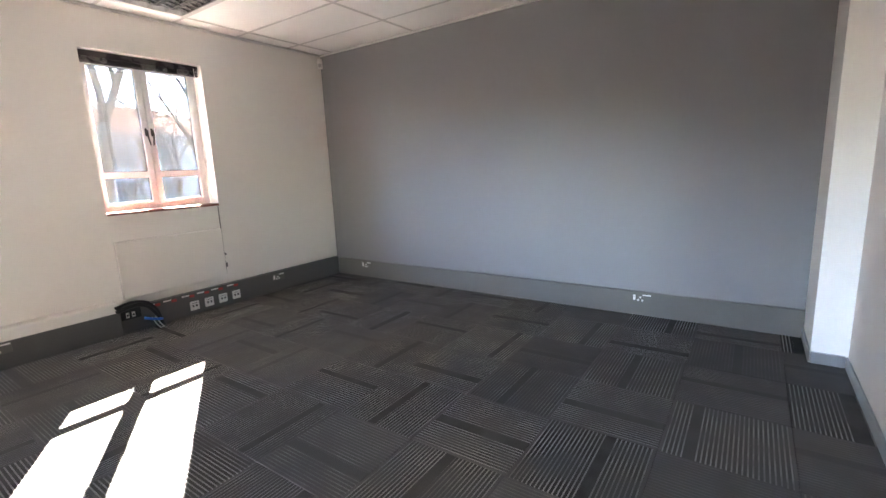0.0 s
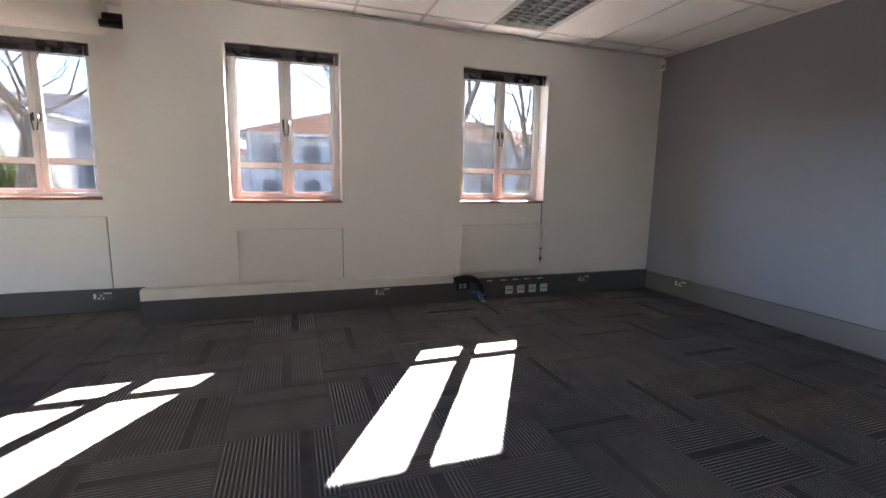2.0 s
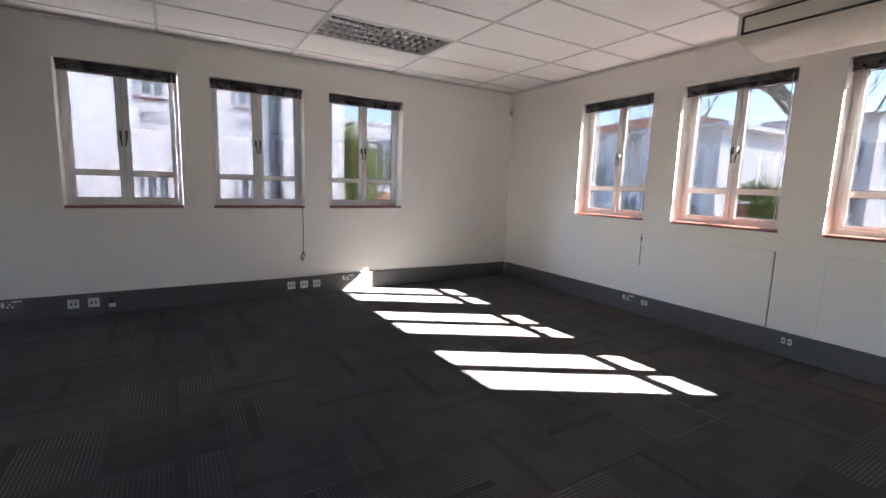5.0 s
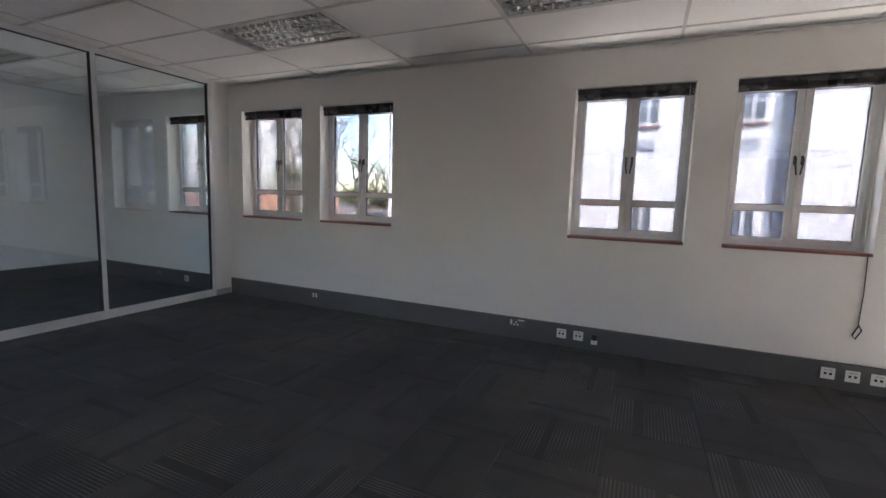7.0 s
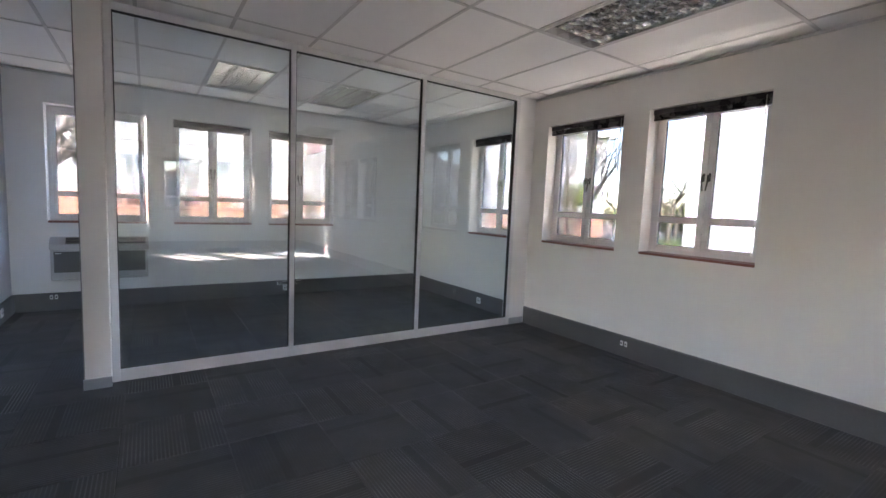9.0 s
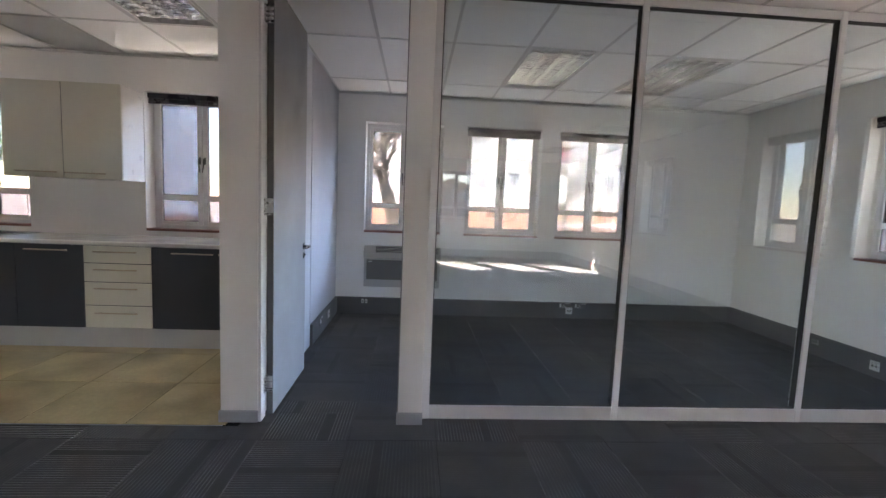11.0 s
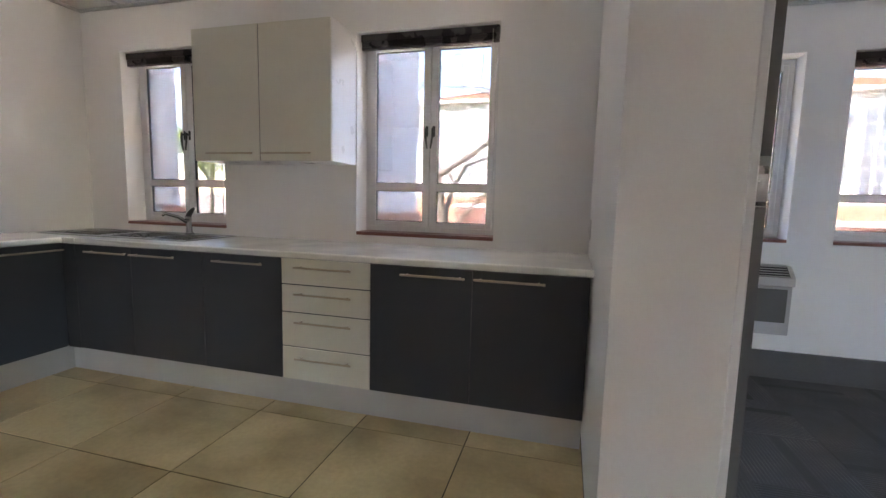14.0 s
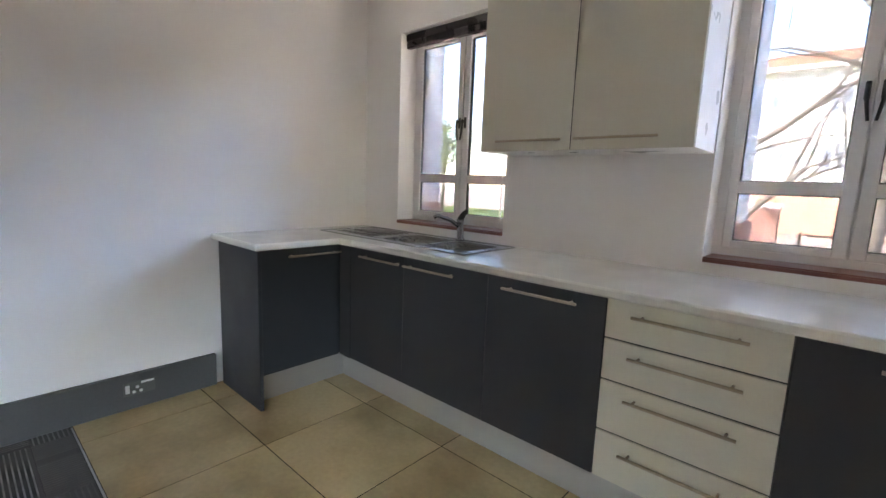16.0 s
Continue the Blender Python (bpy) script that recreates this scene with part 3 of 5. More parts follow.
def blind():
    """Dark venetian blind drawn up under the lintel."""
    w, h = 0.935, HEAD - SILL
    root = holder("venetian_blind", "dark venetian blind drawn up under the window head", "blind", None, "venetian blinds")
    part("headrail", rounded(0.012, w - 0.012, 0.035, 0.078, h - 0.052, h - 0.006, 0.003), M_BLIND, root)
    bm = bmesh.new()
    rng = random.Random(2)
    for k in range(8):
        z = h - 0.056 - 0.0034 * k
        s = rng.uniform(-0.003, 0.003)
        bm_box(bm, 0.016 + s, w - 0.016 + s, 0.040 + rng.uniform(-0.002, 0.002), 0.073 + rng.uniform(-0.002, 0.002), z - 0.0016, z)
    tagged(part("slats", bm, M_BLIND, root), kind="stuff")
    part("bottom_rail", rounded(0.014, w - 0.014, 0.041, 0.073, h - 0.100, h - 0.085, 0.003), M_BLIND, root)
    bm = bmesh.new()
    tube(bm, [(w - 0.05, 0.034, h - 0.03), (w - 0.045, 0.030, h - 0.6), (w - 0.05, 0.032, 0.10)], 0.0022, 5)
    tube(bm, [(w - 0.05, 0.032, 0.12), (w - 0.05, 0.032, 0.08)], [0.003, 0.006], 6)
    part("cord", bm, M_WHITE, root, "thin white pull cord", True)
    return root


first_window = casement_window()
first_blind = blind()
n_win = 0
made_first = [False, False]


def put(first, k, m):
    if not made_first[k]:
        made_first[k] = True
        first.matrix_basis = m
        return first
    return copy_thing(first, m)


def place_windows(spans, side, t, blinds=True):
    """side: the turn about z that brings the window's own axes to the wall."""
    global n_win
    for i, (a, b) in enumerate(spans):
        s = Matrix.Diagonal(((b - a) / 0.935, 1, 1, 1))
        at = {180: (b, t), -90: (t, b), 0: (a, t)}[side]
        m = pose(at[0], at[1], SILL, 0, 0, side)
        n_win += 1
        ob = put(first_window, 0, m)
        ob.scale = ((b - a) / 0.935, 1, 1)
        ob.name = "window_%d" % n_win
        if blinds is True or i in blinds:
            bl = put(first_blind, 1, m)
            bl.scale = ((b - a) / 0.935, 1, 1)


place_windows(A_WINDOWS, 180, Y_A)
place_windows(A_FRONT_WINDOWS, 180, Y_AF)
place_windows(B_WINDOWS, -90, 0.0)
place_windows(B_OFFICE_WINDOWS, -90, 0.0)
place_windows(D_WINDOWS, 0, Y_D, (1, 2))
place_windows(K_WINDOWS, 0, Y_K)


# ---- skirting trunking, ledge, panels under the windows ----
def skirting(name, x0, x1, y0, y1, z0=0.0, z1=0.2, material=None, label="grey cable trunking skirting along the wall"):
    bm = rounded(x0, x1, y0, y1, z0, z1, 0.004)
    return mesh_thing(name, bm, material or M_TRUNK, label, "baseboard", "structure")


skirting("baseboard", -0.03, 0, 0.03, 9.33)
skirting("baseboard", -5.085, -0.031, 0.001, 0.03)
skirting("baseboard", -5.119, -5.09, 0.031, 0.569)
skirting("baseboard", -7.84, -5.12, Y_AF, 0.569)
skirting("baseboard", X_ACC + 0.03, -7.842, Y_AF, 0.545, 0, 0.215)
# paler, warmer grey on this run: its window light put into the colour
skirting("baseboard", X_ACC, X_ACC + 0.03, 0.546, 5.199, 0, 0.2, M_TRUNK_PALE)
skirting("baseboard", -0.03, 0, 9.46, Y_D - 0.031)
skirting("baseboard", -5.029, 0, Y_D - 0.03, Y_D)
skirting("baseboard", -5.059, -5.03, 10.75, Y_D)
skirting("baseboard", X_KW, X_KW + 0.03, 5.6, 9.94, 0, 0.2)
for q in ((X_ACC + 0.031, -9.825, 5.19, 5.2), (-9.834, -9.822, 5.201, 5.363), (-9.82, -8.2, 5.363, 5.374), (-5.25, -5.018, 9.262, 9.2745)):
    skirting("baseboard", *q, 0, 0.075, M_ALU_GREY, "pale grey aluminium skirting strip")
bm = bmesh.new()
prism(bm, [(Y_AF, 0.2005), (0.569, 0.2005), (0.569, 0.278), (0.56, 0.290), (Y_AF, 0.296)], -7.84, -5.10)
mesh_thing("trim", bm, M_WALL, "cream painted boxed ledge above the skirting", "ledge", "structure")
for q in ((-6.73, -5.84, Y_AF, 0.502, 0.298, 0.765), (-8.82, -7.91, Y_AF, 0.520, 0.285, 0.775), (-3.495, -2.57, Y_A, 0.012, 0.202, 0.845), (-4.735, -3.84, Y_A, 0.012, 0.202, 0.85)):
    mesh_thing("wall_panel", rounded(*q, 0.003), M_WALL, "cream painted access panel fixed under the window", "panel", "structure", "panels under the windows")
    g = 0.003
    # raised dark strip stands in for the shadow along the panel's one side
    mesh_thing("trim", boxes((q[0] - 0.006, q[0] - 0.0005, q[2] + 0.0005, q[2] + 0.003, q[4], q[5])), M_TRUNK, "dark strip for the shadow at the access panel's edge", "joint", "structure")
    mesh_thing("trim", boxes((q[1] + 0.0005, q[1] + g, q[2] + 0.0005, q[2] + 0.004, q[4], q[5] + g), (q[0] - 0.0004, q[1] + 0.0004, q[2] + 0.0005, q[2] + 0.004, q[5] + 0.0005, q[5] + g)), M_TEE, "thin open joint round the access panel", "joint", "structure")
# shrinkage cracks and screw marks beside the panels
mesh_thing("trim", boxes((-2.262, -2.256, 0.0005, 0.004, 0.52, 0.86), (-2.27, -2.25, 0.0005, 0.006, 0.79, 0.82)), M_TRUNK, "dark joint left by a removed panel", "joint", "structure")
mesh_thing("trim", boxes((-8.835, -8.828, Y_AF + 0.0005, Y_AF + 0.004, 0.30, 0.99), (-8.845, -8.825, Y_AF + 0.0005, Y_AF + 0.02, 0.50, 0.52), (-8.845, -8.825, Y_AF + 0.0005, Y_AF + 0.02, 0.38, 0.42)), M_TRUNK, "dark joint beside the access panel", "joint", "structure")


# ---- glazed partition ----
def glazed_partition():
    y0, y1 = 9.335, 9.400
    root = holder("glass_partition", "full-height office partition of three glass panels in white aluminium frames", "partition", None, "", "structure")
    part("post", rounded(-4.179, -4.032, 9.265, 9.372, 0.0, H, 0.003), M_WALL_WHITE, root, "white plastered end post")
    part("post_skirting", rounded(-4.188, -4.028, 9.252, 9.264, 0.0, 0.075, 0.002), M_ALU_GREY, root)
    part("stub", boxes((-0.245, -0.001, 9.345, 9.455, 0.0, H)), M_WALL_WHITE, root, "white plastered wall stub")
    part("stub_skirting", rounded(-0.25, -0.031, 9.333, 9.344, 0.0, 0.075, 0.002), M_ALU_GREY, root)
    for x0, x1 in ((-4.031, -3.985), (-2.795, -2.755), (-1.535, -1.495), (-0.292, -0.247)):
        part("mullion", rounded(x0, x1, y0, y1, 0.0, H - 0.002, 0.003), M_ALU, root)
    for x0, x1 in ((-3.984, -2.796), (-2.754, -1.536), (-1.494, -0.293)):
        part("bottom_rail", rounded(x0, x1, y0 + 0.002, y1 - 0.002, 0.0, 0.088, 0.003), M_ALU, root)
        part("top_rail", rounded(x0, x1, y0 + 0.002, y1 - 0.002, 2.588, H - 0.002, 0.003), M_ALU, root)
        bm = bmesh.new()
        for q in ((x0, x0 + 0.005, 0.089, 2.587), (x1 - 0.005, x1, 0.089, 2.587), (x0 + 0.005, x1 - 0.005, 0.089, 0.094), (x0 + 0.005, x1 - 0.005, 2.582, 2.587)):
            bm_box(bm, q[0], q[1], y0 + 0.012, y1 - 0.012, q[2], q[3])
        part("gasket", bm, M_GASKET, root, "black rubber glazing gasket")
        pane = part("pane", boxes((x0 + 0.004, x1 - 0.004, 9.364, 9.370, 0.093, 2.583)), M_PARTITION_GLASS, root)
        pane.visible_shadow = False


glazed_partition()


def office_door():
    frame_root = holder("door_1", "tall grey office door standing open against the wall", "door", pose(0.021, -0.10, 0), "", "structure")
    part("jamb", rounded(-5.0425, -5.024, 9.377, 9.455, 0, 2.598, 0.003), M_ALU, frame_root, "white aluminium door jamb")
    part("jamb", rounded(-4.2065, -4.2005, 9.368, 9.47, 0, 2.598, 0.001), M_DOOR, frame_root, "grey aluminium door jamb")
    part("head", rounded(-5.0235, -4.208, 9.377, 9.455, 2.595, 2.638, 0.003), M_ALU_GREY, frame_root)
    leaf = part("leaf", rounded(-5.018, -4.978, 9.455, 10.235, 0.012, 2.585, 0.002), M_DOOR, frame_root)
    part("edge", boxes((-5.0165, -4.9795, 9.4520, 9.4548, 0.014, 2.583)), M_TRUNK, leaf, "dark grey door edge strip")
    for z in (0.21, 1.30, 2.40):
        bm = rounded(-5.027, -5.020, 9.420, 9.452, z - 0.05, z + 0.05, 0.001)
        bm_box(bm, -5.016, -4.981, 9.4490, 9.4518, z - 0.05, z + 0.05)
        tube(bm, [(-5.022, 9.452, z - 0.052), (-5.022, 9.452, z + 0.052)], 0.006)
        part("hinge", bm, M_STEEL, leaf, "steel butt hinge", True)
    bm = bmesh.new()
    tube(bm, [(-4.979, 10.175, 1.0), (-4.974, 10.175, 1.0)], 0.026, 20)
    tube(bm, [(-4.976, 10.175, 1.0), (-4.928, 10.175, 1.0)], 0.009, 10)
    tube(bm, [(-4.932, 10.180, 1.0), (-4.928, 10.12, 1.0), (-4.932, 10.055, 0.998)], [0.0095, 0.009, 0.0085], 10)
    tube(bm, [(-4.979, 10.175, 0.93), (-4.974, 10.175, 0.93)], 0.024, 20)
    tube(bm, [(-4.976, 10.175, 0.935), (-4.962, 10.175, 0.935)], 0.008, 10)
    part("handle", bm, M_CHROME, leaf, "chrome lever handle with keyhole rose", True)


office_door()
mesh_thing("wall_panel", boxes((-5.0595, -5.0555, 9.505, Y_D - 0.001, 0.001, H - 0.002)), M_CLAD, "pale grey vinyl-faced partition panel in the office", "panel", "structure")
# aluminium cover joint in the office side of the partition wall
mesh_thing("trim", rounded(-5.0550, -5.051, 10.735, 10.748, 0.201, H - 0.03, 0.001), M_ALU_GREY, "thin aluminium joint strip on the partition wall", "trim", "structure")


# ---- recessed lamps with mirror louvres ----
def louvre_light():
    """0.6 x 1.2 m recessed fitting, local origin at its corner."""
    root = holder("ceiling_light", "recessed fluorescent ceiling light with mirrored louvre grid, switched off", "ceiling light", None, "ceiling lights")
    bm = bmesh.new()
    W, Lh, D = 0.6, 1.2, 0.075
    bm_box(bm, 0.012, W - 0.012, 0.012, Lh - 0.012, D, D + 0.012)
    for q in ((0.012, 0.02, 0.012, Lh - 0.012), (W - 0.02, W - 0.012, 0.012, Lh - 0.012), (0.02, W - 0.02, 0.012, 0.02), (0.02, W - 0.02, Lh - 0.02, Lh - 0.012)):
        bm_box(bm, *q, 0.004, D)
    part("tray", bm, M_LAMPBACK, root, "white enamelled lamp tray")
    part("frame", boxes((0.0125, 0.034, 0.0125, Lh - 0.0125, -0.003, 0.0035), (W - 0.034, W - 0.0125, 0.0125, Lh - 0.0125, -0.003, 0.0035), (0.034, W - 0.034, 0.0125, 0.03, -0.003, 0.0035), (0.034, W - 0.034, Lh - 0.03, Lh - 0.0125, -0.003, 0.0035)), M_TEE, root, "white painted frame")
    cols = 4
    for k in range(cols + 1):
        x = 0.036 + k * (W - 0.072) / cols
        bm = bmesh.new()
        half = ((0.0016, 0.001), (0.0024, 0.014), (0.0056, 0.028), (0.012, 0.042))
        outline = [(x - w, z) for w, z in reversed(half)] + [(x + w, z) for w, z in half]
        a = [bm.verts.new((px, 0.031, pz)) for px, pz in outline]
        b = [bm.verts.new((px, Lh - 0.031, pz)) for px, pz in outline]
        for i in range(len(a)):
            bm.faces.new((a[i], a[(i + 1) % len(a)], b[(i + 1) % len(a)], b[i]))
        part("louvre_rail", bm, M_LOUVRE, root)
    bm = bmesh.new()
    rows = 14
    for k in range(cols):
        x0 = 0.036 + k * (W - 0.072) / cols + 0.006
        x1 = x0 + (W - 0.072) / cols - 0.012
        for r in range(1, rows):
            y = 0.031 + r * (Lh - 0.062) / rows
            curve = [(-0.014, 0.040), (-0.006, 0.027), (-0.0022, 0.014), (0.0, 0.003), (0.0022, 0.014), (0.006, 0.027), (0.014, 0.040)]
            c = [bm.verts.new((x0, y + w, z)) for w, z in curve]
            mid = [bm.verts.new(((x0 + x1) / 2, y + w * 0.8, 0.040 - (0.040 - z) * 0.8)) for w, z in curve]
            d = [bm.verts.new((x1, y + w, z)) for w, z in curve]
            for p, q in ((c, mid), (mid, d)):
                for i in range(6):
                    bm.faces.new((p[i], p[i + 1], q[i + 1], q[i]))
    tagged(part("louvre_grid", bm, M_LOUVRE, root, "bright mirrored cross blades"), kind="stuff")
    for k in (0, 1, 2):
        x = W * (k + 1) / 4
        bm = bmesh.new()
        tube(bm, [(x, 0.04, 0.058), (x, Lh - 0.04, 0.058)], 0.012, 10)
        part("tube", bm, M_TUBE, root, "unlit white fluorescent tube", True)
    return root


lamp = louvre_light()
for i, (x, y) in enumerate(LIGHTS):
    m = pose(x, y, H)
    if i == 0:
        lamp.matrix_basis = m
    else:
        copy_thing(lamp, m)


# ---- air conditioner under the ceiling ----
def air_conditioner():
    root = holder("air_conditioner", "cream ceiling-hung air conditioner with black-edged grille", "air conditioner")
    x0, x1 = -4.95, -3.40
    bm = bmesh.new()
    prism(bm, [(0.80, 2.368), (0.80, 2.535), (0.785, 2.552), (0.20, 2.56), (0.22, 2.37), (0.30, 2.30), (0.345, 2.292), (0.46, 2.302)], x0, x1)
    bmesh.ops.bevel(bm, geom=list(bm.edges), offset=0.012, segments=2, affect="EDGES")
    part("casing", bm, M_AC, root, "", True)
    y = 0.8005
    bm = boxes((x0 + 0.035, x1 - 0.035, y, y + 0.006, 2.503, 2.517), (x0 + 0.035, x1 - 0.035, y, y + 0.006, 2.393, 2.408), (x0 + 0.035, x0 + 0.052, y, y + 0.006, 2.408, 2.503), (x1 - 0.052, x1 - 0.035, y, y + 0.006, 2.408, 2.503))
    part("outlet_slot", bm, M_BLACK, root, "black air slot round the front flap")
    part("flap", rounded(x0 + 0.053, x1 - 0.053, y, y + 0.010, 2.409, 2.502, 0.004), M_AC, root, "cream front flap")
    for x in (x0 + 0.25, x1 - 0.25):
        bm = bmesh.new()
        tube(bm, [(x, 0.5, 2.545), (x, 0.5, H + 0.2)], 0.006)
        part("hanger", bm, M_STEEL, root)
    bm = bmesh.new()
    tube(bm, [(x0 + 0.01, 0.33, 2.42), (-5.10, 0.33, 2.42)], 0.045, 12)
    tube(bm, [(x0 + 0.01, 0.42, 2.36), (-5.10, 0.42, 2.36)], 0.03, 10)
    part("pipe", bm, M_RUBBER, root, "black insulated refrigerant pipes", True)


air_conditioner()


# ---- sockets, detectors, cables ----
def square_socket():
    """White square faceplate, 0.085; x along the wall, z up, y out of the wall towards the room."""
    root = holder("wall_socket", "white square socket plate on the grey trunking", "socket", None, "square sockets")
    part("plate", rounded(-0.043, 0.043, 0.0, 0.009, -0.043, 0.043, 0.003), M_WHITE, root)
    part("slots", boxes((-0.024, -0.008, 0.0092, 0.0105, -0.010, 0.008), (0.008, 0.024, 0.0092, 0.0105, -0.010, 0.008), (-0.026, 0.026, 0.0092, 0.0100, 0.024, 0.027)), M_BLACK, root, "dark data sockets")
    return root


def strip_socket():
    """Modular outlet let into the trunking: label strip, three pin holes, rocker switch."""
    root = holder("power_outlet", "grey power outlet in the trunking with white switch and label strip", "socket", None, "power outlets")
    part("plate", rounded(-0.075, 0.075, 0.0, 0.005, -0.038, 0.036, 0.002), M_TRUNK_PALE, root)
    part("label_strip", boxes((-0.070, -0.008, 0.0052, 0.0065, 0.020, 0.031)), M_WHITE, root, "white label strip")
    part("rocker", rounded(0.046, 0.066, 0.0052, 0.011, -0.022, 0.024, 0.002), M_WHITE, root, "white rocker switch")
    for x, z in ((0.010, 0.004), (-0.006, -0.020), (0.026, -0.020)):
        bm = bmesh.new()
        tube(bm, [(x, 0.004, z), (x, 0.0075, z)], 0.0085, 10)
        part("pin_socket", bm, M_WHITE, root, "", True)
    return root


def small_socket():
    root = holder("double_data_outlet", "small white twin data outlet in the trunking", "socket", None, "data outlets")
    for x in (-0.022, 0.022):
        module = part("module", rounded(x - 0.014, x + 0.014, 0.0, 0.007, -0.024, 0.024, 0.002), M_WHITE, root)
        part("port", boxes((x - 0.007, x + 0.007, 0.0072, 0.0085, -0.010, 0.008)), M_BLACK, module, "dark data port")
    return root


def place_all(build, spots):
    first = build()
    for i, (x, y, z, turn) in enumerate(spots):
        m = pose(x, y, z, 0, 0, turn)
        if i == 0:
            first.matrix_basis = m
        else:
            copy_thing(first, m)


# turn: 0 faces +y (south walls), 90 faces -x (east wall), 180 faces -y (north walls), -90 faces +x
place_all(square_socket, [(x, 0.5455, 0.085, 0) for x in (-8.45, -8.59, -8.73, -8.87)] + [(-0.0305, y, 0.115, 90) for y in (5.08, 4.93, 3.13, 2.985, 2.84)] + [(-0.0305, 10.19, 0.10, 90), (-2.14, Y_D - 0.0305, 0.10, 180), (-5.0295, 11.50, 0.12, -90)])
place_all(strip_socket, [(-7.09, 0.5695, 0.155, 0), (-9.38, 0.5455, 0.155, 0), (-2.19, 0.0305, 0.15, 0), (-4.66, 0.0305, 0.14, 0), (X_ACC + 0.0305, 1.04, 0.15, -90), (X_ACC + 0.0305, 4.15, 0.15, -90), (-0.0305, 5.50, 0.155, 90), (-0.0305, 2.46, 0.155, 90), (X_KW + 0.0305, 9.53, 0.12, -90), (-2.20, Y_D - 0.0305, 0.165, 180), (-2.00, Y_D - 0.0305, 0.165, 180), (-5.0295, 11.10, 0.15, -90)])
place_all(small_socket, [(-0.0305, 7.95, 0.13, 90), (-2.38, 0.0305, 0.14, 0), (-3.67, 0.0305, 0.135, 0), (-7.92, 0.5455, 0.155, 0), (-4.70, Y_D - 0.0305, 0.155, 180)])
# label strips above the square sockets and red outlet markings
for x in (-8.08, -8.22, -8.38, -8.52, -8.66, -8.82):
    root = holder("outlet_label", "white label strip beside a red outlet on grey trunking", "label", pose(x, 0.5455, 0.185), "outlet labels")
    part("strip", boxes((-0.034, 0.034, 0.0, 0.002, 0.002, 0.014)), M_WHITE, root)
    part("red_mark", boxes((-0.080, -0.036, 0.0, 0.003, -0.016, 0.008)), M_RED, root, "worn red outlet cover")
for y in (2.22,):
    root = holder("red_outlet", "red power outlet on the grey trunking in the sun", "socket", pose(-0.0305, y, 0.155, 0, 0, 90))
    part("plate", rounded(-0.065, 0.065, 0.0, 0.005, -0.03, 0.034, 0.002), M_RED, root)
    part("switch", rounded(0.03, 0.05, 0.0052, 0.010, -0.018, 0.018, 0.002), M_WHITE, root, "white rocker switch")
# black adaptor on the skirting
root = holder("plug_adaptor", "small black and white plug adaptor on the trunking", "plug", pose(-0.0305, 4.79, 0.105, 0, 0, 90))
part("body", rounded(-0.022, 0.022, 0, 0.035, -0.005, 0.045, 0.004), M_BLACK, root)
part("plug", rounded(-0.026, 0.026, 0, 0.028, -0.045, -0.006, 0.004), M_WHITE, root)


def motion_detector(m, label):
    root = holder("motion_sensor", label, "sensor", m, "motion sensors")
    bm = rounded(-0.028, 0.028, 0.012, 0.055, -0.06, 0.05, 0.010, 2)
    part("housing", bm, M_WHITE, root, "", True)
    part("lens", rounded(-0.019, 0.019, 0.0555, 0.060, -0.045, -0.005, 0.004), M_HEATER, root, "milky lens window")
    part("bracket", rounded(-0.012, 0.012, -0.012, 0.0115, -0.01, 0.03, 0.003), M_WHITE, root)


motion_detector(pose(-10.262, 0.532, 2.53, 0, 0, -45), "white motion sensor in the ceiling corner")
motion_detector(pose(-0.036, 0.036, 2.37, 0, 0, 45), "white motion sensor high in the corner")


def cable_bundle():
    """Thick black cables that hang out of the open trunking end, tied with a blue lead."""
    rng = random.Random(7)
    root = holder("cable_bundle", "loose black cables spilling from the open trunking, one blue lead", "cables")
    for k in range(7):
        bm = bmesh.new()
        dx, dy, dz = rng.uniform(-0.02, 0.02), rng.uniform(0.0, 0.03), rng.uniform(-0.02, 0.02)
        pts = [(-7.80 + dx, 0.60 + dy, 0.235 + dz), (-7.93 + dx, 0.61 + dy, 0.262 + dz), (-8.02 + dx, 0.615 + dy, 0.235 + dz), (-8.085 + dx, 0.63 + dy, 0.15 + dz), (-8.10 + dx, 0.64 + dy, 0.03)]
        fine = []
        for a, b in zip(pts, pts[1:]):
            for s in range(4):
                fine.append(Vector(a).lerp(Vector(b), s / 4))
        fine.append(Vector(pts[-1]))
        for _ in range(2):
            fine = [fine[0]] + [(fine[i - 1] + fine[i] * 2 + fine[i + 1]) / 4 for i in range(1, len(fine) - 1)] + [fine[-1]]
        tube(bm, fine, 0.012, 7)
        part("cable", bm, M_RUBBER, root, "", True)
    bm = bmesh.new()
    tube(bm, [(-7.98, 0.655, 0.125), (-8.03, 0.675, 0.105), (-8.075, 0.68, 0.092), (-8.11, 0.675, 0.085)], 0.012, 7)
    part("blue_lead", bm, M_BLUE, root, "bright blue patch lead", True)
    for k in range(2):
        bm = bmesh.new()
        tube(bm, [(-8.03 - 0.03 * k, 0.67, 0.12), (-8.05 - 0.03 * k, 0.69, 0.06), (-8.08 - 0.03 * k, 0.685, 0.014), (-8.11, 0.67, 0.012)], 0.004, 6)
        part("white_lead", bm, M_WHITE, root, "thin white lead", True)
    # black plate laid on the face in place of the shade inside
    part("opening", boxes((-8.0, -7.85, 0.5452, 0.552, 0.12, 0.21)), M_BLACK, root, "black plate for the shade in the open trunking")


cable_bundle()
# flex that hangs from the sill on the east wall
bm = bmesh.new()
tube(bm, [(-0.008, 2.985, 1.0), (-0.010, 2.98, 0.75), (-0.009, 2.985, 0.50)], 0.0035, 6)
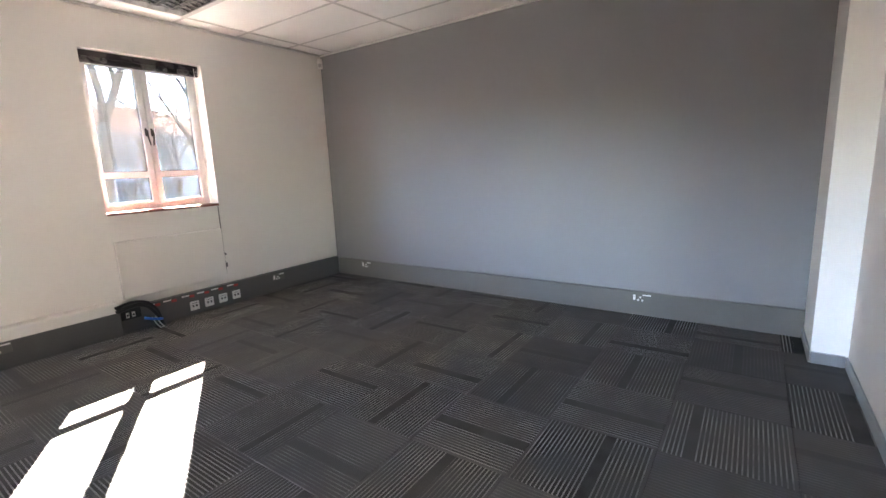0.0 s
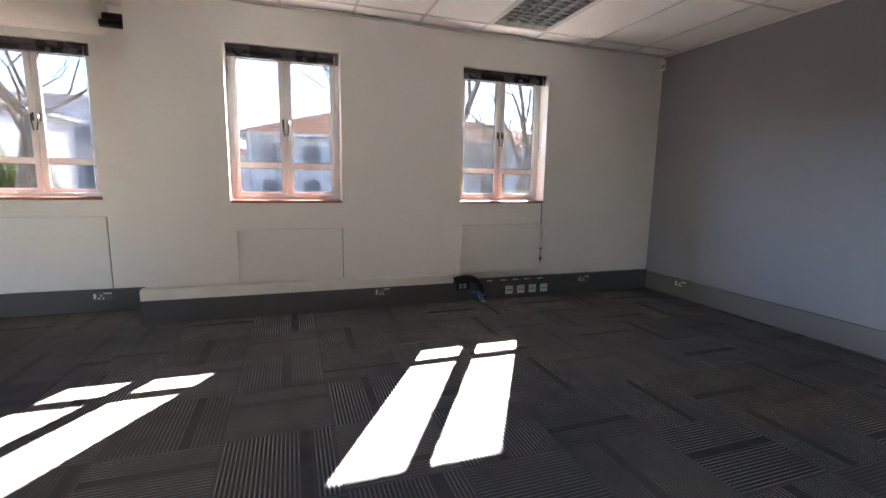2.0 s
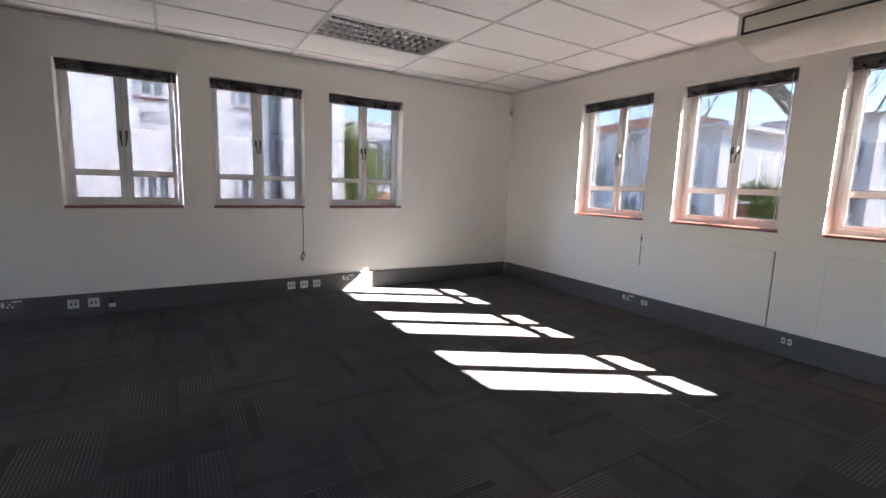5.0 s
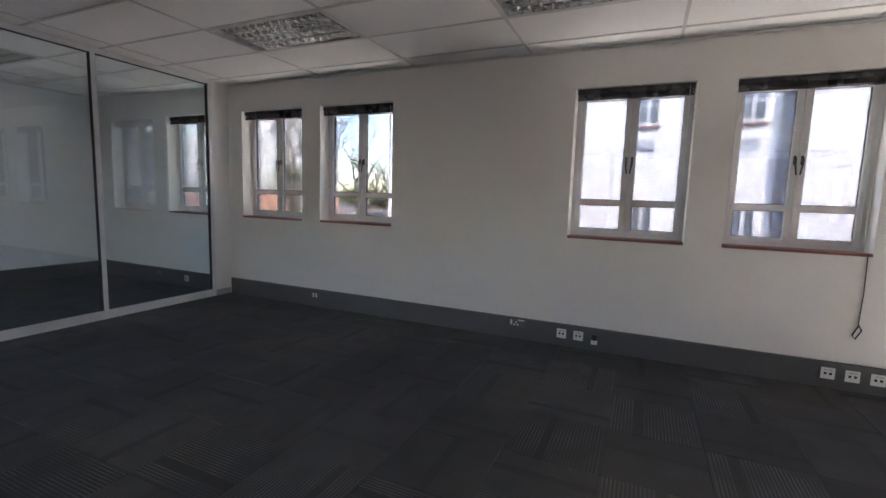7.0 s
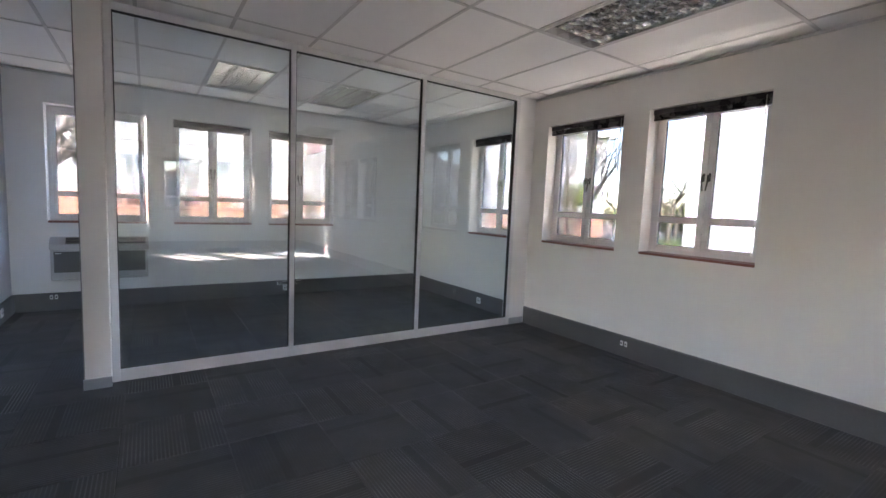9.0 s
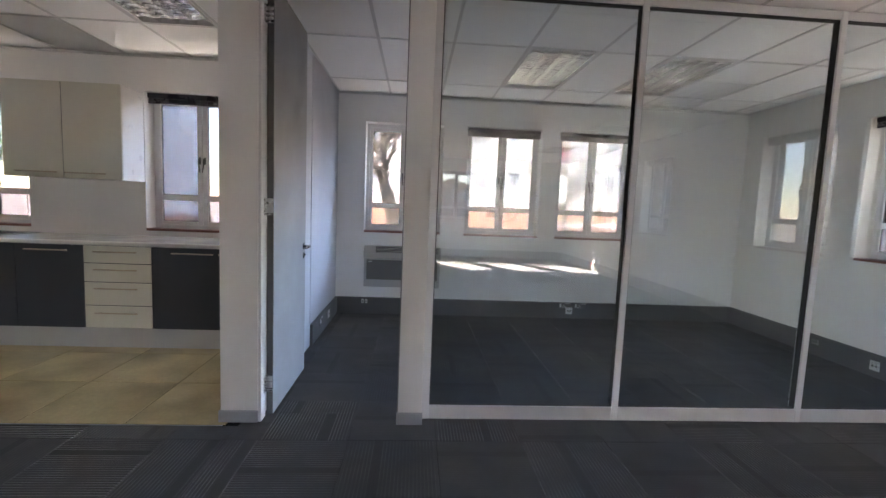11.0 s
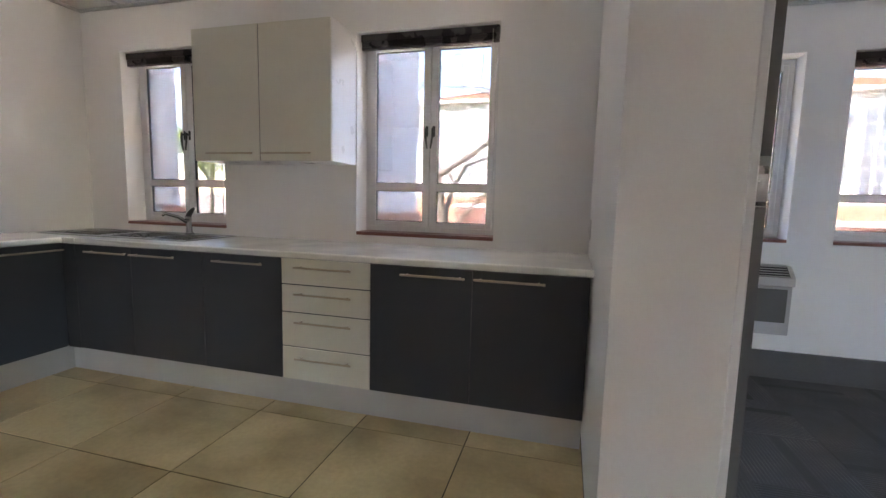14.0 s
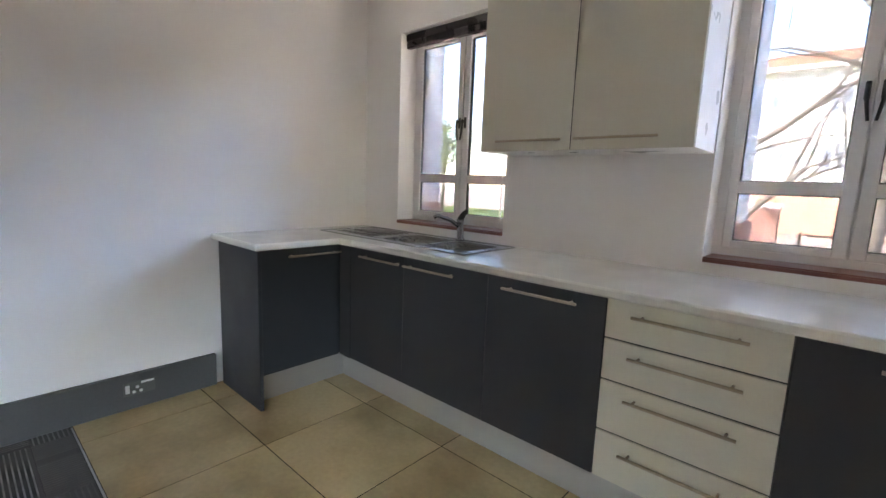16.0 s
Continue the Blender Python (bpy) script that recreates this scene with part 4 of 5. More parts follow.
tube(bm, [(-0.010, 2.985, 0.50), (-0.018, 2.965, 0.46), (-0.014, 2.995, 0.39), (-0.018, 3.015, 0.42), (-0.012, 2.985, 0.49)], 0.005, 6)
mesh_thing("hanging_cable", bm, M_RUBBER, "thin grey cable hanging coiled below the window sill", "cable", smooth=True)


# ---- wall heater in the office ----
def wall_heater():
    root = holder("wall_heater", "grey wall-hung convector unit with black louvred top", "heater", pose(-4.70, Y_D - 0.17, 0.36))
    w, d, h = 0.90, 0.168, 0.48
    part("casing", rounded(0, w, 0, d, 0, 0.345, 0.008, 2), M_HEATER, root)
    bm = bmesh.new()
    prism(bm, [(0.0, 0.346), (-0.012, 0.352), (-0.012, 0.405), (0.07, h), (d, h), (d, 0.346)], -0.006, w + 0.006)
    part("top_cover", bm, M_HEATER, root)
    for k in range(5):
        t = (k + 0.5) / 5
        y, z = -0.012 + 0.082 * t, 0.405 + 0.075 * t
        part("louvre", boxes((0.14, w - 0.03, y - 0.008, y + 0.002, z + 0.001, z + 0.006)), M_HEATER, root, "slim grey air louvre")
    # flat black sheet stands in for the shade behind the louvres
    bm = bmesh.new()
    a = [bm.verts.new(p) for p in ((0.135, -0.010, 0.409), (w - 0.025, -0.010, 0.409), (w - 0.025, 0.066, 0.479), (0.135, 0.066, 0.479))]
    bm.faces.new(a)
    bmesh.ops.translate(bm, verts=bm.verts, vec=(0, -0.0025, 0.0018))
    part("vent_sheet", bm, M_BLACK, root, "black sheet for the shade inside the vent")
    part("front_panel", rounded(0.03, w - 0.03, -0.006, -0.0005, 0.09, 0.325, 0.002), M_HEATER_PANEL, root, "dark grey front panel")
    part("badge", boxes((0.045, 0.095, -0.0075, -0.0062, 0.300, 0.308)), M_WHITE, root, "small pale badge")


wall_heater()


# ---- kitchen ----
FRONT = 10.495
BASE, TOPZ = 0.2, 0.905


def bar_handle(x0, x1, y, z, parent):
    bm = bmesh.new()
    tube(bm, [(x0, y - 0.032, z), (x1, y - 0.032, z)], 0.006, 10)
    for x in (x0 + 0.03, x1 - 0.03):
        tube(bm, [(x, y, z), (x, y - 0.032, z)], 0.005, 8)
    part("handle", bm, M_HANDLE, parent, "satin bar handle", True)


def base_unit(x0, x1, fronts, label):
    root = holder("base_cabinet", label, "cabinet", None, "kitchen base cabinets")
    part("body", boxes((x0 + 0.001, x1 - 0.001, FRONT + 0.010, Y_K - 0.001, BASE, TOPZ)), M_DARK, root)
    for kind, a, b, z0, z1, h0, h1, hz in fronts:
        f = part(kind, rounded(a + 0.0022, b - 0.0022, FRONT, FRONT + 0.009, z0 + 0.0036, z1 - 0.0036, 0.0012), M_CREAM if kind == "drawer_front" else M_DARK, root)
        bar_handle(h0, h1, FRONT, hz, f)
    return root


base_unit(-8.500, -7.405, [("door", -8.42, -7.955, BASE, TOPZ, -8.30, -7.965, 0.86), ("door", -7.955, -7.405, BASE, TOPZ, -7.93, -7.59, 0.86)], "charcoal laminate sink cabinet with two doors")
base_unit(-7.405, -6.865, [("door", -7.405, -6.865, BASE, TOPZ, -7.31, -6.97, 0.86)], "charcoal laminate base cabinet with one door")
base_unit(-6.865, -6.320, [("drawer_front", -6.865, -6.320, z0, z1, -6.765, -6.42, hz) for z0, z1, hz in ((0.755, TOPZ, 0.856), (0.595, 0.755, 0.705), (0.395, 0.595, 0.545), (BASE, 0.395, 0.335))], "cream drawer cabinet with four drawers and bar handles")
base_unit(-6.320, -5.205, [("door", -6.320, -5.765, BASE, TOPZ, -6.14, -5.80, 0.86), ("door", -5.765, -5.205, BASE, TOPZ, -5.755, -5.41, 0.86)], "charcoal laminate base cabinet with two doors")


def west_unit():
    root = holder("base_cabinet", "charcoal laminate corner cabinet with end panel to the floor", "cabinet", None, "kitchen base cabinets")
    xf = -8.53
    part("body", boxes((X_KW + 0.001, xf - 0.021, 9.996, Y_K - 0.001, BASE, TOPZ)), M_DARK, root)
    part("end_panel", rounded(X_KW + 0.031, -8.525, 9.975, 9.995, 0.001, TOPZ, 0.0012), M_DARK, root)
    d = part("door", rounded(xf - 0.019, xf, 9.997, 10.49, BASE + 0.0015, TOPZ - 0.0015, 0.0012), M_DARK, root)
    bm = bmesh.new()
    tube(bm, [(xf + 0.032, 10.14, 0.86), (xf + 0.032, 10.48, 0.86)], 0.006, 10)
    for y in (10.17, 10.45):
        tube(bm, [(xf, y, 0.86), (xf + 0.032, y, 0.86)], 0.005, 8)
    part("handle", bm, M_HANDLE, d, "satin bar handle", True)
    part("corner_filler", boxes((-8.529, -8.422, FRONT, FRONT + 0.009, BASE, TOPZ)), M_DARK, root)


west_unit()
kick = holder("kick_plate", "brushed aluminium plinth under the kitchen cabinets", "plinth")
part("plinth", boxes((-8.638, -5.205, 10.600, 10.615, 0.001, BASE - 0.002)), M_KICK, kick)
part("plinth", boxes((-8.655, -8.640, 9.997, 10.616, 0.001, BASE - 0.002)), M_KICK, kick)


def worktop():
    """L-shaped top with the sink cut out of it."""
    cx0, cx1, cy0, cy1 = -8.38, -7.66, 10.625, 11.0
    z0, z1 = 0.907, 0.945
    yf, xf = 10.465, -8.485
    bm = boxes((X_KW + 0.001, cx0, yf, Y_K - 0.001, z0, z1), (cx1, -5.197, yf, Y_K - 0.001, z0, z1), (cx0, cx1, yf, cy0, z0, z1), (cx0, cx1, cy1, Y_K - 0.001, z0, z1), (X_KW + 0.001, xf, 9.945, yf, z0, z1))
    bmesh.ops.remove_doubles(bm, verts=bm.verts, dist=1e-5)
    # inner faces shared by two blocks go
    seen = {}
    for f in list(bm.faces):
        c = tuple(round(v, 4) for v in f.calc_center_median())
        seen.setdefault(c, []).append(f)
    dead = [f for fs in seen.values() if len(fs) > 1 for f in fs]
    bmesh.ops.delete(bm, geom=dead, context="FACES")
    lip = [e for e in bm.edges if abs(e.verts[0].co.z - e.verts[1].co.z) < 1e-5 and all(abs(v.co.y - yf) < 1e-4 and v.co.x > xf - 1e-4 or abs(v.co.x - xf) < 1e-4 or abs(v.co.y - 9.945) < 1e-4 for v in e.verts) and len(e.link_faces) == 2 and e.calc_face_angle(0) > 0.5]
    bmesh.ops.bevel(bm, geom=lip, offset=0.012, segments=3, profile=0.5, affect="EDGES")
    return mesh_thing("worktop", bm, M_TOP, "white laminate L-shaped kitchen worktop with rounded edge", "worktop")


worktop()


def bowl(bm, x0, x1, y0, y1, z, depth):
    """An open pressed bowl with sloping sides and rounded corners."""
    def ring(inset, zz, r):
        pts = []
        for cx, cy, a0 in ((x1 - r - inset, y1 - r - inset, 0), (x0 + r + inset, y1 - r - inset, 90), (x0 + r + inset, y0 + r + inset, 180), (x1 - r - inset, y0 + r + inset, 270)):
            for k in range(5):
                a = radians(a0 + 22.5 * k)
                pts.append(bm.verts.new((cx + r * math.cos(a), cy + r * math.sin(a), zz)))
        return pts
    rings = [ring(-0.012, z + 0.004, 0.055), ring(0.0, z + 0.001, 0.05), ring(0.012, z - depth + 0.03, 0.05), ring(0.035, z - depth, 0.04)]
    for a, b in zip(rings, rings[1:]):
        for k in range(20):
            bm.faces.new((a[k], a[(k + 1) % 20], b[(k + 1) % 20], b[k]))
    bm.faces.new(rings[-1])


def sink():
    root = holder("kitchen_sink", "stainless steel double-bowl sink with ribbed drainer", "sink")
    z = 0.946
    x0, x1, y0, y1 = -8.88, -7.63, 10.59, 11.035
    holes = ((-8.335, -8.01, 10.65, 10.97), (-7.985, -7.685, 10.65, 10.97))
    xs = sorted({x0, x1, *[v for h in holes for v in h[:2]]})
    bm = bmesh.new()
    for a, b in zip(xs, xs[1:]):
        if any(abs(a - h[0]) < 1e-6 for h in holes):
            bm_box(bm, a, b, y0, 10.65, z, z + 0.004)
            bm_box(bm, a, b, 10.97, y1, z, z + 0.004)
        else:
            bm_box(bm, a, b, y0, y1, z, z + 0.004)
    part("deck", bm, M_SINK, root)
    part("rim", boxes((x0, x1, y0 - 0.006, y0, z, z + 0.007), (x0, x1, y1, y1 + 0.006, z, z + 0.007), (x0 - 0.006, x0, y0 - 0.006, y1 + 0.006, z, z + 0.007), (x1, x1 + 0.006, y0 - 0.006, y1 + 0.006, z, z + 0.007)), M_CHROME, root, "bright rolled rim")
    for h in holes:
        bm = bmesh.new()
        bowl(bm, *h, z, 0.16)
        bw = part("bowl", bm, M_SINK, root, "pressed steel bowl", True)
        bm = bmesh.new()
        cx, cy = (h[0] + h[1]) / 2, (h[2] + h[3]) / 2
        tube(bm, [(cx, cy, z - 0.1595), (cx, cy, z - 0.155)], [0.045, 0.042], 16)
        part("waste", bm, M_CHROME, bw, "chrome waste", True)
    for k in range(7):
        bm = bmesh.new()
        yy = 10.66 + 0.05 * k
        tube(bm, [(-8.80, yy, z + 0.0035), (-8.42, yy, z + 0.0045)], 0.006, 6)
        part("drainer_rib", bm, M_SINK, root, "", True)
    tap = holder("kitchen_tap", "chrome single-lever kitchen mixer tap on the sink", "tap", pose(-8.0, 11.005, 0.9505))
    bm = bmesh.new()
    tube(bm, [(0, 0, 0), (0, 0, 0.012), (0, 0, 0.014), (0, -0.006, 0.11), (0, -0.008, 0.13)], [0.028, 0.028, 0.021, 0.020, 0.022], 14)
    part("body", bm, M_CHROME, tap, "", True)
    bm = bmesh.new()
    tube(bm, [(0, -0.006, 0.08), (-0.035, -0.06, 0.125), (-0.075, -0.13, 0.150), (-0.085, -0.15, 0.140)], [0.014, 0.012, 0.011, 0.012], 10)
    part("spout", bm, M_CHROME, tap, "", True)
    bm = bmesh.new()
    tube(bm, [(0, -0.008, 0.128), (0.02, 0.0, 0.165), (0.045, 0.004, 0.19)], [0.020, 0.016, 0.010], 10)
    part("lever", bm, M_BLACK, tap, "dark tilted lever", True)


sink()


def wall_cupboard():
    root = holder("wall_cupboard", "cream two-door kitchen wall cupboard with bar handles", "cupboard")
    x0, x1, yf, z0, z1 = -7.70, -6.705, 10.775, 1.462, 2.285
    part("body", rounded(x0, x1, yf + 0.012, Y_K - 0.001, z0, z1, 0.001), M_WHITE, root)
    xm = (x0 + x1) / 2
    # near-black strip put in for the shade between the two doors
    part("gap_strip", boxes((xm - 0.0022, xm + 0.0022, yf + 0.003, yf + 0.0115, z0 + 0.002, z1 - 0.002)), M_GASKET, root, "dark strip for the shade between the doors")
    for a, b, h0, h1 in ((x0, xm, xm - 0.38, xm - 0.035), (xm, x1, xm + 0.03, xm + 0.375)):
        d = part("door", rounded(a + 0.0025, b - 0.0025, yf, yf + 0.011, z0, z1, 0.0012), M_CREAM, root)
        bar_handle(h0, h1, yf, z0 + 0.045, d)


wall_cupboard()
root = holder("light_switch", "white switch plate on the white kitchen wall", "switch", pose(-5.1955, 10.98, 1.10, 0, 0, 90))
part("plate", rounded(-0.036, 0.036, 0, 0.008, -0.058, 0.058, 0.003), M_WHITE, root)
part("rocker", rounded(-0.012, 0.012, 0.0082, 0.013, -0.02, 0.02, 0.002), M_WHITE, root)


# ---- outside: ground ----
GZ = -0.9
mesh_thing("ground", boxes((-900, 900, -900, 900, GZ - 0.3, GZ)), M_PAVE, "red-brown brick paving round the building", "ground", "structure")
for q in ((-60, -9, 26, 42), (10, 60, 14, 30), (-70, -16, 14, 25)):
    mesh_thing("lawn", boxes((q[0], q[1], q[2], q[3], GZ, GZ + 0.012)), M_GRASS, "mown green lawn beside the car park", "lawn", "structure")
mesh_thing("road", boxes((8, 90, 30.5, 36, GZ, GZ + 0.008)), M_ASPHALT, "grey asphalt access road", "road", "structure")
# unseen ground, paled so that sunlight bounces onto the shaded south facades
mesh_thing("road", boxes((-60, 60, -19, -11, GZ, GZ + 0.008)), M_BOUNCE, "unseen car park, made pale to bounce light onto facades", "road", "structure")


# ---- outside: buildings ----
def far_window_meshes(w, h):
    frame_bm = bmesh.new()
    for q in ((0, 0.07, 0, h), (w - 0.07, w, 0, h), (0.07, w - 0.07, 0, 0.07), (0.07, w - 0.07, h - 0.07, h), (w / 2 - 0.035, w / 2 + 0.035, 0.07, h - 0.07), (0.07, w / 2 - 0.035, h * 0.3, h * 0.3 + 0.05), (w / 2 + 0.035, w - 0.07, h * 0.3, h * 0.3 + 0.05)):
        bm_box(frame_bm, q[0], q[1], -0.03, 0.02, q[2], q[3])
    return finish(frame_bm, "window", M_ALU), finish(boxes((0.01, w - 0.01, -0.012, -0.006, 0.01, h - 0.01)), "pane", M_OUT_GLASS)


FAR = {}


def building(name, label, x0, x1, y0, y1, eave, ridge, sets, walls=None, roof=True, base=None, z0=None):
    """A block with a hipped tile roof or a parapet. sets: (side, first, last, count, sill, width, height)."""
    z0 = GZ if z0 is None else z0
    root = holder(name, label, "building")
    part("wall", boxes((x0, x1, y0, y1, z0, eave)), walls or M_RENDER, root, "painted rendered walls")
    if base:
        part("base", boxes((x0 - 0.06, x1 + 0.06, y0 - 0.06, y1 + 0.06, z0, base)), M_PLASTER_TERRA, root, "terracotta painted base storey")
    if roof:
        o = 0.6
        e = [(x0 - o, y0 - o), (x1 + o, y0 - o), (x1 + o, y1 + o), (x0 - o, y1 + o)]
        bm = bmesh.new()
        v = [bm.verts.new((x, y, eave)) for x, y in e]
        if x1 - x0 > y1 - y0:
            d = (y1 - y0) / 2 + o
            r = [bm.verts.new((x0 - o + d, (y0 + y1) / 2, ridge)), bm.verts.new((x1 + o - d, (y0 + y1) / 2, ridge))]
            fs = ((v[0], v[1], r[1], r[0]), (v[1], v[2], r[1]), (v[2], v[3], r[0], r[1]), (v[3], v[0], r[0]))
        else:
            d = (x1 - x0) / 2 + o
            r = [bm.verts.new(((x0 + x1) / 2, y0 - o + d, ridge)), bm.verts.new(((x0 + x1) / 2, y1 + o - d, ridge))]
            fs = ((v[0], v[1], r[0]), (v[1], v[2], r[1], r[0]), (v[2], v[3], r[1]), (v[3], v[0], r[0], r[1]))
        for f in fs:
            bm.faces.new(f)
        bm.faces.new(v[::-1])
        rf = part("roof", bm, M_ROOF, root, "orange clay tile roof")
        part("fascia", boxes((x0 - o, x1 + o, y0 - o, y1 + o, eave - 0.22, eave - 0.004)), M_RENDER, rf, "white fascia board")
    else:
        part("parapet", boxes((x0 - 0.15, x1 + 0.15, y0 - 0.15, y1 + 0.15, eave - 0.05, eave + 0.25)), M_RENDER, root, "white parapet coping")
    for side, first, last, count, sill, w, h in sets:
        if (w, h) not in FAR:
            FAR[(w, h)] = far_window_meshes(w, h)
        for k in range(count):
            u = first + (last - first) * (k / max(count - 1, 1))
            loc, turn = {"n": ((u + w / 2, y1 + 0.03, sill), 180), "s": ((u - w / 2, y0 - 0.03, sill), 0), "w": ((x0 - 0.03, u + w / 2, sill), -90), "e": ((x1 + 0.03, u - w / 2, sill), 90)}[side]
            ob = new("window", FAR[(w, h)][0])
            ob.parent, ob.location, ob.rotation_euler = root, loc, (0, 0, radians(turn))
            pn = new("pane", FAR[(w, h)][1])
            pn.parent = ob
    return root


building("office_building", "long white two-storey building with orange tile roof", -30, -3.4, -42, -30, 4.4, 6.9, [("n", -28, -5, 9, 2.2, 1.2, 1.4), ("n", -28, -5, 9, -0.3, 1.2, 1.5)])
building("office_building", "white building with plain side and orange tile roof", 7.6, 22, -33, -20, 4.9, 6.9, [("n", 10, 20, 3, 1.6, 1.0, 1.3), ("n", 9, 20, 4, -0.5, 1.0, 1.3)])
building("office_building", "white block with close rows of tall windows", 5.8, 12.5, -48, -35, 6.6, 8, [("n", 6.6, 11.6, 6, 3.4, 0.6, 1.9), ("n", 6.6, 11.6, 6, 0.2, 0.6, 1.7), ("w", -46, -37, 6, 3.4, 0.6, 1.9)], None, False)
building("office_building", "low white building with orange roof far off", -2.5, 5.5, -66, -56, 3.8, 6.0, [("n", -1.5, 4.5, 5, 1.4, 0.8, 1.0)])
building("office_wing", "white rendered office wing close to the windows", 6.85, 16.0, 2.14, 11.15, 8.6, 9, [("w", 2.62, 4.54, 2, 3.02, 0.52, 1.31), ("w", 2.62, 4.54, 2, 0.05, 0.52, 1.31), ("w", 6.9, 9.4, 2, 5.6, 0.93, 1.31)], None, False)


def rustic_block():
    root = holder("corner_block", "white corner pier with grooved courses", "building")
    z = GZ
    while z < 8.4:
        part("course", rounded(6.6, 8.2, 0.28, 1.86, z, z + 0.292, 0.012), M_RENDER, root)
        z += 0.30
    part("core", boxes((6.625, 8.15, 0.32, 1.82, GZ, 8.5)), M_RENDER_SHADE, root, "recessed joints, darkened for shade")
    part("link", boxes((7.35, 8.4, 1.861, 2.139, GZ, 8.5)), M_RENDER, root, "set-back wall between pier and wing")


rustic_block()
for y in (2.62, 4.54):
    root = holder("air_grille", "white louvred air grille on the wing wall", "vent", pose(6.83, y, 2.56), "air grilles")
    for k in range(5):
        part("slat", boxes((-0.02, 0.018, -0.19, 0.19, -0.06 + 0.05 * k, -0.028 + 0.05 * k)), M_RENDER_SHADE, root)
    ledge = holder("window_ledge", "dark red tiled ledge under a wing window", "ledge", pose(6.85, y, 2.985), "wing window ledges")
    part("tile_course", boxes((-0.07, -0.002, -0.3, 0.3, 0.0, 0.034)), M_SILL, ledge)
building("shop_building", "large white building with glazed stair and pink sign", 34, 50, -30, -8, 6.6, 8, [("w", -26, -10, 7, 1.0, 1.6, 4.4), ("w", -26, -10, 4, -0.8, 1.6, 1.8)], None, False, 0.4)
root = holder("shop_sign", "rounded pink shop sign on the white wall", "sign", pose(33.8, -15.4, 5.85))
for k in range(3):
    bm = bmesh.new()
    ring = [(0, -1.2 * k + 0.5 * math.cos(2 * math.pi * i / 16), 0.5 * math.sin(2 * math.pi * i / 16)) for i in range(17)]
    tube(bm, ring, 0.16, 6)
    part("rounded_shape", bm, M_PINK, root, "", True)
building("apartment_building", "white three-storey block with grey panels and orange roof", 20, 33, 33, 45, 8.6, 10.6, [("w", 35, 43, 3, 5.6, 1.6, 1.5), ("w", 35, 43, 3, 2.6, 1.6, 1.5), ("s", 22, 31, 4, 5.6, 1.6, 1.5), ("s", 22, 31, 4, 2.6, 1.6, 1.5), ("s", 22, 31, 4, -0.3, 1.6, 1.8)], M_RENDER_DIM, True, 1.2)
building("apartment_building", "long white three-storey block with terracotta base and orange roof", -17, 19, 43, 55, 8.8, 11.0, [("s", -15.5, 17.5, 13, 6.0, 1.1, 1.5), ("s", -15.5, 17.5, 13, 2.9, 1.1, 1.5), ("s", -15.5, 17.5, 10, -0.4, 1.3, 1.2)], M_RENDER_DIM, True, 1.5)


def glazed_stair(x):
    root = holder("stair_window", "tall white-barred stair window on the block", "window", pose(x, 42.9, 1.8))
    part("glass", boxes((0, 2.4, 0, 0.05, 0, 6.0)), M_OUT_GLASS, root)
    for k in range(4):
        part("bar", boxes((0.75 * k, 0.75 * k + 0.12, -0.05, -0.002, 0, 6.0)), M_ALU, root)
    for k in range(7):
        part("transom", boxes((0.121, 2.25, -0.04, -0.002, 0.95 * k, 0.95 * k + 0.1)), M_ALU, root)


glazed_stair(12.3)
root = holder("round_sign", "round white sign with red ring and letter A", "sign", pose(7.8, 42.85, 5.95))
bm = bmesh.new()
tube(bm, [(0.5 * math.cos(2 * math.pi * i / 24), -0.04, 0.5 * math.sin(2 * math.pi * i / 24)) for i in range(25)], 0.07, 6)
part("ring", bm, M_PINK, root, "red ring", True)
txt = bpy.data.curves.new("letter", "FONT")
txt.body, txt.size, txt.extrude, txt.align_x, txt.align_y = "A", 0.75, 0.02, "CENTER", "CENTER"
txt.materials.append(M_PINK)
letter = new("letter", txt)
letter.parent, letter.location, letter.rotation_euler = root, (0, -0.04, 0), (radians(90), 0, 0)

# piers of this building beside the kitchen windows, with a red base
for x0, x1, y1 in ((-7.75, -6.75, 12.5), (-10.3, -9.1, 12.0)):
    root = holder("wall_pier", "white rendered pier with dark red base", "pier", None, "piers")
    part("shaft", boxes((x0, x1, 11.402, y1, GZ, 3.4)), M_RENDER, root)
    part("base", boxes((x0 - 0.03, x1 + 0.03, 11.402, y1 + 0.03, GZ, 1.12)), M_PLASTER_TERRA, root, "dark red painted base")
    for k in range(3):
        part("corbel", boxes((x0 - 0.08 - 0.09 * k, x1 + 0.08 + 0.09 * k, 11.402, y1 + 0.06 + 0.06 * k, 2.95 + 0.152 * k, 3.10 + 0.152 * k)), M_RENDER, root, "stepped white corbel")


def low_wall(x0, x1, y0, y1, top, label):
    root = holder("garden_wall", label, "wall", None, "garden walls")
    part("brickwork", boxes((x0, x1, y0, y1, GZ, top)), M_BRICK, root)
    part("coping", rounded(x0 - 0.06, x1 + 0.06, y0 - 0.06, y1 + 0.06, top, top + 0.12, 0.02), M_RENDER, root, "white coping")


low_wall(-8.65, -7.45, 22.0, 22.4, 1.0, "short red brick wall with white coping")
low_wall(0.4, 3.2, 21.6, 22.6, 0.80, "red brick bin enclosure with white coping")
low_wall(-13.5, -10.6, 15.4, 15.7, 0.6, "red brick boundary wall with white coping")
low_wall(2.0, 2.6, -16.0, -15.4, 0.9, "red brick gate pillar with white coping")
low_wall(4.6, 5.2, -17.0, -16.4, 0.9, "red brick gate pillar with white coping")


